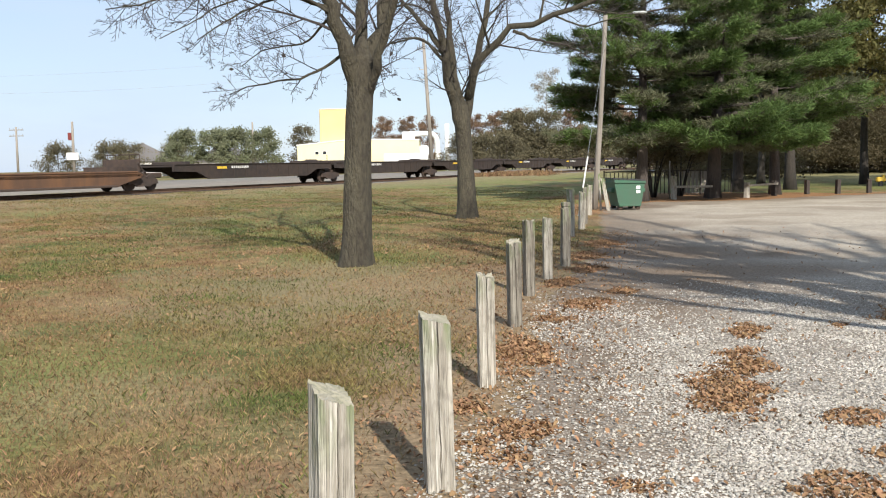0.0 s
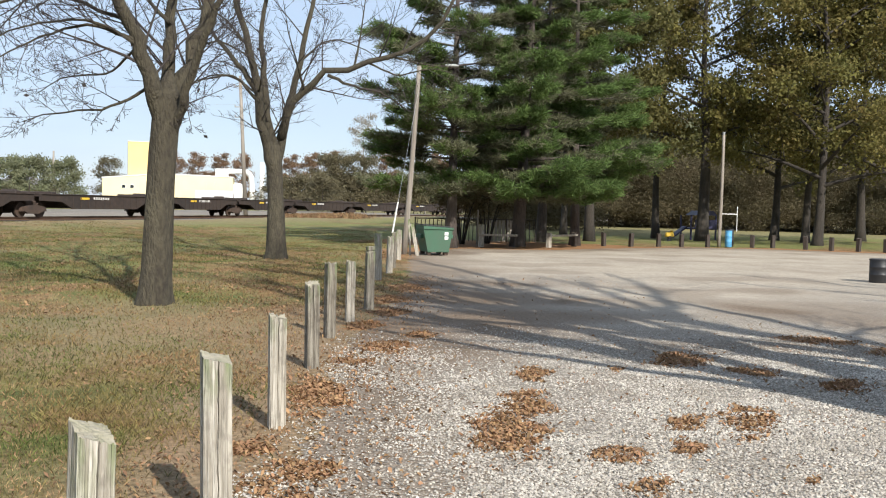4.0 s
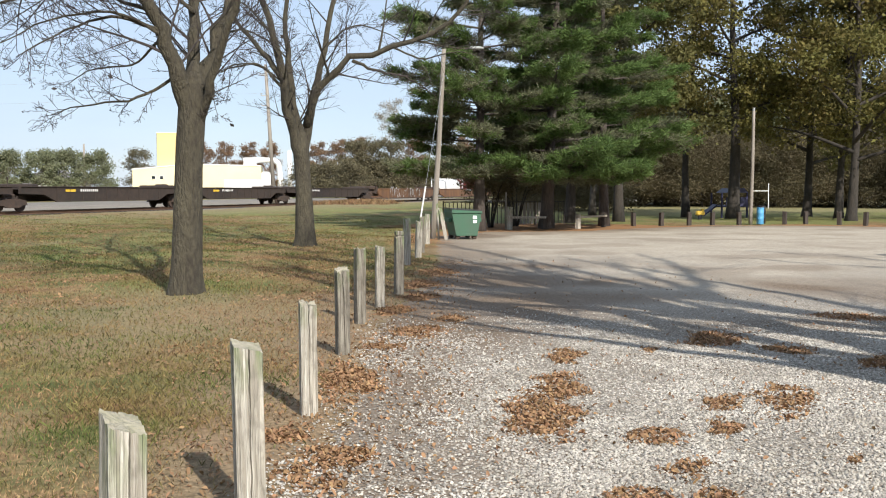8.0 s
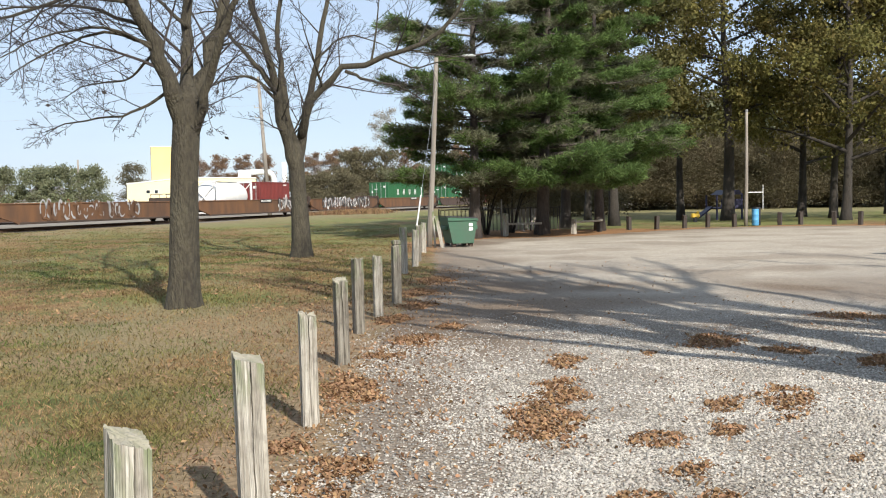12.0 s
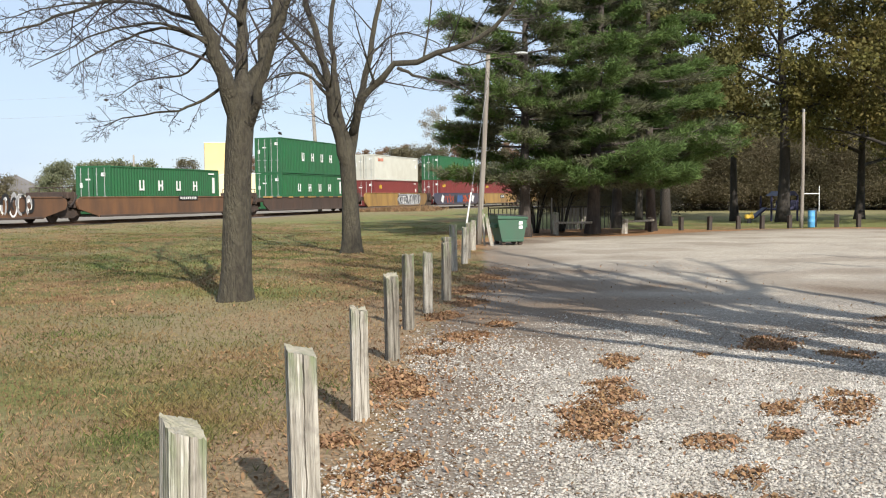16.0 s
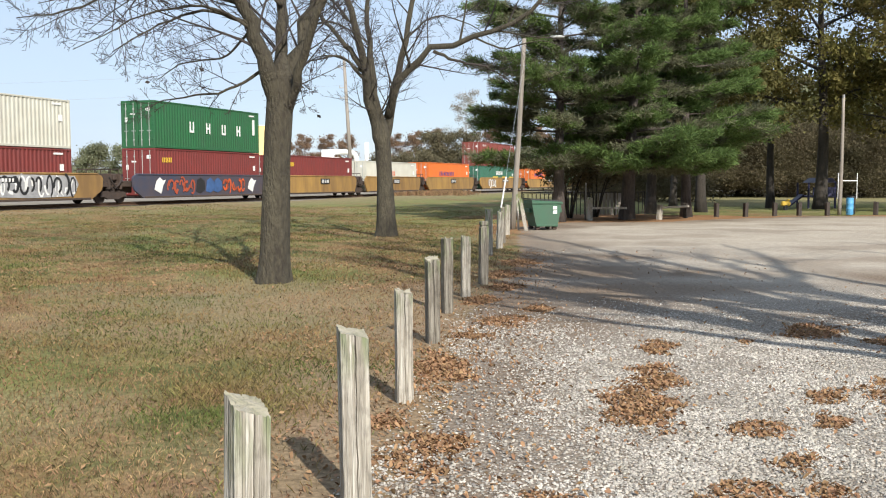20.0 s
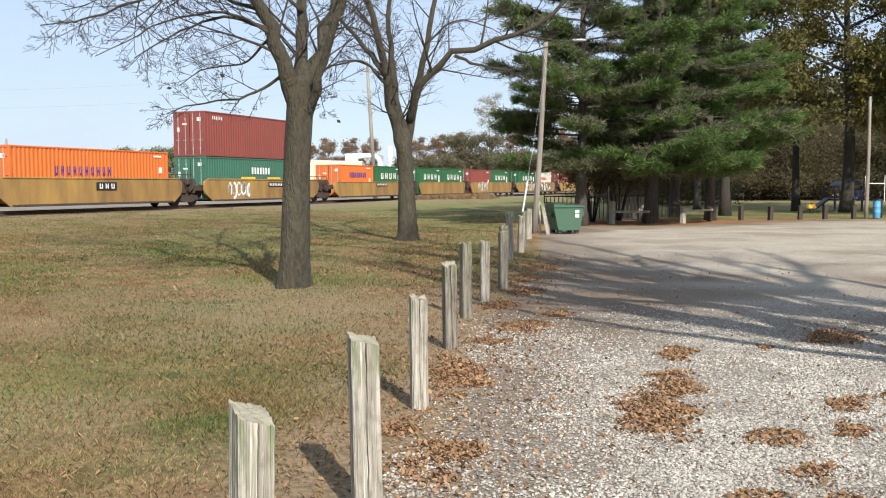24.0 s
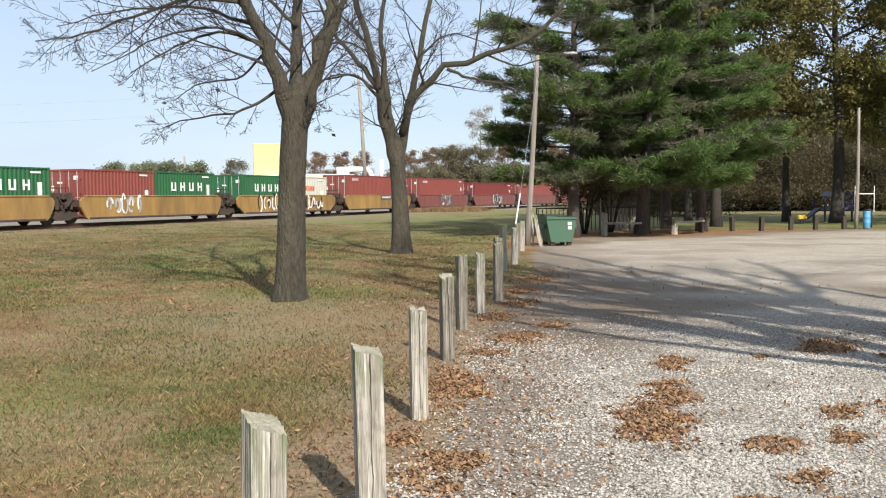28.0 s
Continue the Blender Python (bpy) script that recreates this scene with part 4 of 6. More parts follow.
def tank_container(name, label):
    box = thing(name, label, "tank container", group="containers on the train")
    fr = Shape()
    for x in (-2.97, 2.97):
        for y in (-1.16, 1.16):
            fr.box((x, y, 1.3), (0.12, 0.12, 2.59), 0.01)
        for z in (0.06, 2.53):
            fr.box((x, 0, z), (0.12, 2.44, 0.12), 0.01)
        fr.tube([(x, -1.16, 0.1), (x, 1.16, 2.5)], [0.05, 0.05], 5)
        fr.tube([(x, 1.16, 0.1), (x, -1.16, 2.5)], [0.05, 0.05], 5)
    for y in (-1.16, 1.16):
        fr.box((0, y, 0.08), (6, 0.12, 0.14), 0.01)
    part("frame", fr, M["white"], box)
    xs = [-2.85, -2.8, -2.6, -2.3, 2.3, 2.6, 2.8, 2.85]
    part("tank", Shape().tube([(x, 0, 1.38) for x in xs], [0.3, 0.7, 1.0, 1.13, 1.13, 1.0, 0.7, 0.3], 24), M["white"], box, smooth=True)
    part("walkway", Shape().box((0, 0, 2.55), (4.5, 0.5, 0.05)), M["chrome"], box)
    return box


def on_train(ob, s0, s1, z=0.0, along=0.0):
    TRAIN.append((ob, (s0 + s1) / 2, s1 - s0, z, along))


U = ("white", -2.6, 1.45, 0.80, 0.78, 4, 1.05)          # wide spaced white capitals
LOW, HIGH = 0.38, 3.30


def load(kind, s0, s1, z, along=0.0):
    spec = {
        "green": (12.19, 2.9, "box_green", "green corrugated steel container with white bar lettering", U),
        "green_low": (12.19, 2.9, "box_green", "green corrugated steel container low in a well car", ("white", -3.4, 1.75, 0.85, 0.72, 4, 1.15)),
        "red_low": (12.19, 2.6, "box_red", "dark red corrugated container with a small yellow mark", ("spray_yellow", -4.9, 1.95, 0.2, 0.36, 3, 0.03)),
        "red": (12.19, 2.9, "box_red", "dark red corrugated steel container with white door bars", ("spray_yellow", -5.4, 2.2, 0.14, 0.30, 6, 0.03)),
        "red_plain": (12.19, 2.6, "box_red", "plain dark red corrugated container", None),
        "brick": (12.19, 2.9, "box_brick", "brick red container with a small row of marks", ("white", -5.3, 2.5, 0.12, 0.22, 6, 0.08)),
        "white": (12.19, 2.6, "box_white", "off-white corrugated container with a red mark", ("spray_orange", -5.2, 2.1, 0.34, 0.36, 4, 0.02)),
        "white_low": (12.19, 2.75, "box_white", "off-white container low in a well car", ("spray_orange", -1.0, 1.65, 0.5, 0.5, 3, 0.05)),
        "orange": (12.19, 2.9, "box_orange", "bright orange container with dark blue bar lettering", ("blue", -3.2, 1.7, 0.34, 0.5, 10, 0.10)),
        "teal": (12.19, 2.75, "box_teal", "teal green container with white bar lettering", ("white", -0.8, 1.9, 0.30, 0.46, 7, 0.05)),
        "green_short": (6.06, 2.6, "box_green", "short green container with white bar lettering", ("white", -1.7, 1.7, 0.78, 0.6, 4, 0.12)),
        "orange_short": (6.06, 2.6, "box_orange", "short orange container with dark bar lettering", ("blue", -1.6, 1.75, 0.28, 0.42, 9, 0.08)),
        "red_short": (6.06, 2.6, "box_brick", "short brick red container", None),
        "maroon_short": (6.06, 2.6, "box_red", "short dark red container", None),
        "white_short": (6.06, 2.6, "box_white", "short white container with red bar lettering", ("spray_orange", -1.4, 1.7, 0.25, 0.34, 8, 0.06)),
    }
    if kind == "tank":
        ob = tank_container("tank_container", "white cylindrical tank in an open white frame")
    else:
        L, H, paint, label, brand = spec[kind]
        ob = container("container", L, H, M[paint], label, brand)
    on_train(ob, s0, s1, z, along)


W_GREY = (M["white"], M["spray_grey"], M["black"])
# (start, end, kind, paint, label, art, mark, loads); the list runs from the train's front to its rear
UNITS = [(-21.0, -3.4, "well", "brown_car", "empty rusty brown well car", None, None, [])]
stops = [-1.5, 16, 33, 50, 65, 79, 91.5, 104, 120.5, 138, 155.5, 176.6]
UNITS += [(a, b, "flat", None, "low black empty container flat car", None, None, []) for a, b in zip(stops, stops[1:])]
UNITS += [
    (178.6, 198.6, "well", "brown_car", "empty rusty brown well car with graffiti", ((M["spray_grey"], M["brown_car"]), -6, 4, 5), None, []),
    (200.0, 221.4, "well", "brown_car", "brown well car with graffiti at one end", (W_GREY, 3.5, 8, 6), True, [("tank", LOW, -3.9), ("maroon_short", LOW, 3.6)]),
    (221.4, 240.6, "well", "brown_car", "empty rusty well car covered in white graffiti", (W_GREY, -6.5, 6.5, 7), None, []),
    (240.6, 261.2, "well", "brown_car", "rusty brown well car with a number panel", None, True, [("green_low", LOW, -0.6)]),
    (261.2, 281.0, "well", "umber_car", "dark brown container car with yellow edge tabs", None, None, [("green_low", LOW, 1.0), ("green", HIGH, 1.0)]),
    (281.4, 301.4, "well", "yellow_car", "yellow well car with grey graffiti", (W_GREY, 0, 6.5, 8), True, [("red_low", LOW, 0.4), ("white", LOW + 2.62, 0.4)]),
    (301.4, 319.4, "well", "blue_car", "blue well car with a bright painted mural", ((M["spray_orange"], M["blue"], M["white"], M["spray_yellow"]), -5.5, 6, 9), None, [("red", LOW, 0.8), ("green", HIGH, 0.8)]),
    (319.4, 334.4, "well", "yellow_car", "yellow well car with a black mark panel", None, "plate", [("red", LOW, 0)]),
    (334.4, 349.8, "well", "yellow_car", "yellow well car with a black mark panel", None, "plate", [("white_low", LOW, 0)]),
    (349.8, 366.0, "well", "yellow_car", "yellow well car with a black mark panel", None, "plate", [("orange", LOW, 0)]),
    (366.0, 383.6, "well", "yellow_car", "yellow well car with a pale graffiti tag", ((M["spray_grey"], M["white"]), -5.0, -2.2, 10), True, [("teal", LOW, -0.9), ("brick", HIGH - 0.15, -0.9)]),
    (383.6, 401.8, "well", "yellow_car", "weathered yellow well car with a number panel", None, True, [("orange_short", LOW, -3.1), ("green_short", LOW, 3.1)]),
    (401.8, 416.0, "well", "yellow_car", "weathered yellow well car", None, None, [("green_short", LOW, -3.1), ("green_short", LOW, 3.1)]),
    (416.0, 431.0, "well", "yellow_car", "yellow well car with white graffiti", ((M["white"], M["spray_grey"]), -4.6, -1.6, 12), None, [("red_short", LOW, -3.1), ("green_short", LOW, 3.1)]),
    (431.0, 447.4, "well", "yellow_car", "yellow well car with black and white graffiti", ((M["black"], M["white"]), -4.6, 5, 13), None, [("green_short", LOW, -3.1), ("white_short", LOW, 3.1)]),
    (447.4, 463.4, "well", "yellow_car", "weathered yellow well car", None, True, [("brick", LOW, 0)]),
]
s = 463.4
for k in range(5):
    UNITS.append((s, s + 16.0, "well", "maroon_car", "maroon well car with a red container", (W_GREY, -1, 2, 20 + k) if k < 2 else None, None, [("red_plain" if k % 2 else "brick", LOW, 0)]))
    s += 16.0

for a, b, kind, paint, label, art, mark, loads in UNITS:
    if kind == "flat":
        car = flat_car("flat_car", b - a, label)
    else:
        car = well_car("well_car", b - a, M[paint], label, art, mark, top=1.0 if a < -20 else {"umber_car": 1.30, "brown_car": 1.36}.get(paint, 1.64 if a < 383 else 1.48))
        if paint == "umber_car":
            for k in range(9):
                part("edge_tab", Shape().box((-8.0 + 1.95 * k, -1.5, 1.34), (1.5 if k in (0, 4) else 0.75, 0.03, 0.13), 0.01), M["yellow_car"], car, "worn yellow edge tab")
    on_train(car, a, b)
    for load_kind, z, along in loads:
        load(load_kind, a, b, z, along)


def motions():
    """The whole train rolls along the curve at one speed."""
    for ob, mid, L, z, along in TRAIN:
        rows = []
        for k in range(29):
            s = mid - SPEED * k
            x0, y0, _ = on_line(s - L / 2)
            x1, y1, _ = on_line(s + L / 2)
            c = (0.5 + along / L)
            m = pose(x0 + (x1 - x0) * c, y0 + (y1 - y0) * c, RAIL_Z + z, 0, 0, math.degrees(math.atan2(y1 - y0, x1 - x0)))
            rows.append((k, m))
        walk(ob, rows)

# ---- trees ----
def ramify(shape, path, radii, r, level, twigs, spread=0.9, start=0.25, count=6, length=0.45, lift=0.25, tips=None):
    """Side branches along a limb, and theirs in turn."""
    total = sum((b - a).length for a, b in zip(path, path[1:]))
    for k in range(count):
        u = start + (0.98 - start) * (k + r.random()) / count
        i = min(int(u * (len(path) - 1)), len(path) - 2)
        p = path[i].lerp(path[i + 1], u * (len(path) - 1) - i)
        d = (path[i + 1] - path[i]).normalized()
        side = Vector((r.gauss(0, 1), r.gauss(0, 1), r.gauss(0, 0.7)))
        side = (side - side.dot(d) * d).normalized()
        w = (d * r.uniform(0.5, 1.0) + side * spread + Vector((0, 0, lift))).normalized()
        ln = total * length * r.uniform(0.6, 1.2) * (1.1 - 0.6 * u)
        r0 = min(radii[i] * 0.6, max(0.0055, ln * 0.0135))
        n = 4 if level > 1 else 6
        pts, q = [p], p.copy()
        for j in range(n):
            w = (w + Vector((r.gauss(0, 0.055), r.gauss(0, 0.055), r.gauss(0.025, 0.05)))).normalized()
            q = q + w * ln / n
            pts.append(q.copy())
        rad = [r0 + (0.004 - r0) * (j / n) ** 0.8 for j in range(n + 1)]
        (twigs if r0 < 0.03 else shape).tube(pts, rad, 3 if r0 < 0.02 else 5, cap=False)
        if tips is not None and level >= 2:
            tips.extend(pts[1:])
        if level < 3:
            ramify(shape, pts, rad, r, level + 1, twigs, spread, 0.2, max(3, int(count * 0.66)), length * 1.12, lift, tips)
        elif tips is not None:
            tips.append(pts[-1])


def bare_tree(name, label, base, trunk, limbs, seed, count=7):
    """A leafless tree: trunk with flared foot, main limbs along given lines, branches and twigs."""
    r = random.Random(seed)
    tree = thing(name, label, "tree", pose(*base))
    tw = Shape()
    tr = Shape()
    pts = bend([p for p, _ in trunk], 14)
    rr = np.interp(np.linspace(0, 1, 15), np.linspace(0, 1, len(trunk)), [q for _, q in trunk])
    tr.tube(pts, list(rr), 20)
    for i, (x, y, z) in enumerate(tr.v):
        a = math.atan2(y, x)
        k = 1 + 0.05 * math.sin(5 * a + z) + 0.03 * math.sin(11 * a + 2 * z)
        if z < 0.5:
            k *= 1 + 0.12 * (0.5 - z) * (1 + math.sin(4 * a))
        tr.v[i] = (x * k if z < 2.5 else x, y * k if z < 2.5 else y, z)
    part("trunk", tr, M["bark"], tree, smooth=True)
    tips = []
    for points, r0, r1 in limbs:
        lb = Shape()
        path = bend(points, 14)
        for q in path[2:-1]:
            q += Vector((r.gauss(0, 1), r.gauss(0, 1), r.gauss(0, 1))) * min(0.035, r0 * 0.3)
        rad = [r0 + (r1 - r0) * (j / 14) ** 0.8 for j in range(15)]
        lb.tube(path, rad, 10)
        ramify(lb, path, rad, r, 1, tw, 0.9, 0.18, count, 0.42, 0.15, tips)
        part("limb", lb, M["bark"], tree, smooth=True)
    tagged(part("fine_branching", tw, M["twig"], tree, fix=False), kind="stuff")
    v, f = [], []
    for p in tips:
        if r.random() < 0.0006:
            c = p + Vector((0, 0, -0.05))
            a = Vector((r.gauss(0, 1), r.gauss(0, 1), r.gauss(0, 1))).normalized() * 0.05
            b = a.cross(Vector((r.gauss(0, 1), r.gauss(0, 1), 0.3))).normalized() * 0.03
            n = len(v)
            v += [tuple(c - a), tuple(c + b), tuple(c + a), tuple(c - b)]
            f.append((n, n + 1, n + 2, n + 3))
    if v:
        tagged(part("last_leaves", bulk("last_leaves", v, f, M["twig"]), None, tree), kind="stuff")
    return tree


def leaf_cloud(centres, n, size, seed, spread, mat, name="leaves", flat=0.0):
    """Many small bent leaves scattered round twig ends."""
    r = np.random.RandomState(seed)
    c = np.asarray(centres)[r.randint(0, len(centres), n)] + r.normal(0, 1, (n, 3)) * np.asarray(spread)
    d = r.normal(0, 1, (n, 3))
    d[:, 2] *= 1 - flat
    d /= np.linalg.norm(d, axis=1)[:, None]
    e = np.cross(d, r.normal(0, 1, (n, 3)))
    e /= np.linalg.norm(e, axis=1)[:, None]
    s = size * r.uniform(0.6, 1.4, (n, 1))
    up = np.cross(d, e) * s * 0.25
    v = np.stack([c - d * s, c + e * s * 0.55 + up, c + d * s, c - e * s * 0.55 + up], 1).reshape(-1, 3)
    i = np.arange(n)[:, None] * 4
    f = np.concatenate([i + [0, 1, 2], i + [0, 2, 3]], 1).reshape(-1, 3)
    return bulk(name, v, f, mat)


def leafy_tree(name, label, base, height, clear, reach, seed, mat, bark, leaves, size, trunk_r=0.28, limbs=16, gap=0.55, twig="twig"):
    """A broad-leaved tree still in leaf: trunk, limbs, and clumps of leaves with gaps."""
    r = random.Random(seed)
    tree = thing(name, label, "tree", pose(*base))
    tr, tw, tips = Shape(), Shape(), []
    top = Vector((r.uniform(-0.8, 0.8), r.uniform(-0.8, 0.8), height))
    path = bend([(0, 0, -0.15), (r.uniform(-0.15, 0.15), 0, clear), (r.uniform(-0.4, 0.4), r.uniform(-0.4, 0.4), height * 0.6), top], 12)
    rad = [trunk_r * (1.25 if j == 0 else 1 - 0.92 * (j / 12) ** 0.9) for j in range(13)]
    tr.tube(path, rad, 12)
    for k in range(limbs):
        u = (k + r.random()) / limbs
        z = clear + (height * 0.92 - clear) * u
        i = min(int(z / height * 12), 11)
        p = path[i].copy()
        p.z = z
        a = k * 2.4 + r.uniform(-0.5, 0.5)
        ln = reach * (1.0 - 0.6 * u ** 1.6) * r.uniform(0.7, 1.15)
        w = Vector((math.cos(a), math.sin(a), r.uniform(0.05, 0.45) + 0.4 * u))
        end = p + w.normalized() * ln
        mid = p.lerp(end, 0.5) + Vector((r.gauss(0, 0.2), r.gauss(0, 0.2), r.uniform(0, 0.5)))
        lp = bend([p, mid, end], 7)
        r0 = max(0.03, rad[i] * 0.45)
        lr = [r0 + (0.015 - r0) * j / 7 for j in range(8)]
        tr.tube(lp, lr, 6, cap=False)
        ramify(tr, lp, lr, r, 2, tw, 0.9, 0.25, 5, 0.5, 0.15, tips)
    part("trunk", tr, M[bark], tree, smooth=True)
    tagged(part("fine_branching", tw, M[twig], tree, fix=False), kind="stuff")
    tips = [tuple(t) for t in tips if r.random() > 0.25]
    tagged(part("crown", leaf_cloud(tips, leaves, size, seed, (gap, gap, gap * 0.7), M[mat]), None, tree), kind="stuff")
    return tree


def pine_tree(name, label, base, height, first, reach, seed, lean=(0, 0), dense=1.0, trunk_r=0.26, arms=None, dullness=0.1):
    """A white pine: trunk, whorled drooping limbs, flat sprays of needle tufts."""
    r = random.Random(seed)
    q = np.random.RandomState(seed)
    tree = thing(name, label, "pine tree", pose(*base))
    tr, tw = Shape(), Shape()
    path = bend([(0, 0, -0.15), (lean[0] * 0.4, lean[1] * 0.4, height * 0.35), (lean[0], lean[1], height)], 14)
    rad = [trunk_r * (1.3 if j == 0 else 1 - 0.95 * (j / 14)) for j in range(15)]
    tr.tube(path, rad, 12)
    sprays, dull = [], []
    z, k = first, 0
    specs = []
    while z < height - 0.6:
        for _ in range(r.choice((3, 4, 5))):
            u = (z - first) / (height - first)
            specs.append((z + r.uniform(-0.15, 0.15), k * 2.4 + r.uniform(-0.5, 0.5), reach * (1 - 0.72 * u ** 1.4) * r.uniform(0.45, 1.12)))
            k += 1
        z += r.uniform(0.58, 0.88)
    for z0, a, ln in (arms or []):
        specs.append((z0, a, ln))
    for z0, a, ln in specs:
        i = min(int(z0 / height * 14), 13)
        p = path[i].lerp(path[i + 1], z0 / height * 14 - i)
        d = Vector((math.cos(a), math.sin(a), 0))
        up = 0.25 * (z0 / height) + 0.02
        lp = bend([p, p + d * ln * 0.5 + Vector((0, 0, up * ln * 0.5 - 0.05)), p + d * ln + Vector((0, 0, up * ln + 0.12 * ln - 0.35))], 8)
        r0 = max(0.025, min(rad[i] * 0.4, ln * 0.016))
        tr.tube(lp, [r0 + (0.01 - r0) * j / 8 for j in range(9)], 5, cap=False)
        side = Vector((-d.y, d.x, 0))
        for j in range(3, 9):
            for s_ in (-1, 1, r.choice((-1, 1))):
                t = (j - r.random()) / 8
                b = lp[min(int(t * 8), 7)]
                sl = ln * 0.36 * (1.15 - 0.6 * t) * r.uniform(0.4, 1.2)
                w = (d * 0.8 + side * s_ * r.uniform(0.5, 1.1) + Vector((0, 0, r.uniform(-0.12, 0.22)))).normalized()
                e = b + w * sl
                tw.tube([b, b.lerp(e, 0.5) + Vector((0, 0, 0.04)), e], [0.014, 0.010, 0.005], 3, cap=False)
                sub = [(b.lerp(e, g), w) for g in np.linspace(0.3, 1.05, max(2, int(sl * 6 * dense)))]
                for g in (0.45, 0.7):
                    w2 = (w + side * s_ * -0.9 + d * 0.4 + Vector((0, 0, r.uniform(-0.05, 0.2)))).normalized()
                    e2 = b.lerp(e, g) + w2 * sl * 0.5
                    tw.tube([b.lerp(e, g), e2], [0.008, 0.004], 3, cap=False)
                    sub += [(b.lerp(e, g).lerp(e2, h_), w2) for h_ in (0.5, 0.8, 1.05)]
                (dull if (t < 0.5 or r.random() < dullness) else sprays).extend(sub)
    part("trunk", tr, M["pine_bark"], tree, smooth=True)
    tagged(part("fine_branching", tw, M["twig"], tree, fix=False), kind="stuff")
    for nm, lst, mat, keep in (("needles", sprays, "needle", 1.0), ("inner_needles", dull, "needle_dull", 0.7)):
        lst = [o for o in lst if r.random() < keep]
        if not lst:
            continue
        c = np.array([tuple(o[0]) for o in lst])
        w = np.array([tuple(o[1]) for o in lst])
        n = 11
        C, Wd = np.repeat(c, n, 0), np.repeat(w, n, 0)
        dv = Wd * 0.8 + q.normal(0, 0.55, C.shape) + np.array([0, 0, 0.22])
        dv /= np.linalg.norm(dv, axis=1)[:, None]
        L = q.uniform(0.15, 0.30, (len(C), 1))
        sd = np.cross(dv, q.normal(0, 1, C.shape))
        sd /= np.linalg.norm(sd, axis=1)[:, None]
        C = C + q.normal(0, 0.07, C.shape)
        v = np.stack([C + sd * 0.013, C - sd * 0.013, C + dv * L * 0.7 - sd * 0.016, C + dv * L], 1).reshape(-1, 3)
        ii = np.arange(len(C))[:, None] * 4
        f = np.concatenate([ii + [0, 1, 2], ii + [0, 2, 3]], 1).reshape(-1, 3)
        tagged(part(nm, bulk(nm, v, f, M[mat]), None, tree), kind="stuff")
    return tree


# the two bare trees in the grass
def flat_limb(start, pts, depth):
    """Limb points from offsets across the view and heights; depth bows it toward or away."""
    out = []
    for i, (u, z) in enumerate(pts):
        out.append((u, start + (depth - start) * i / (len(pts) - 1), z))
    return out


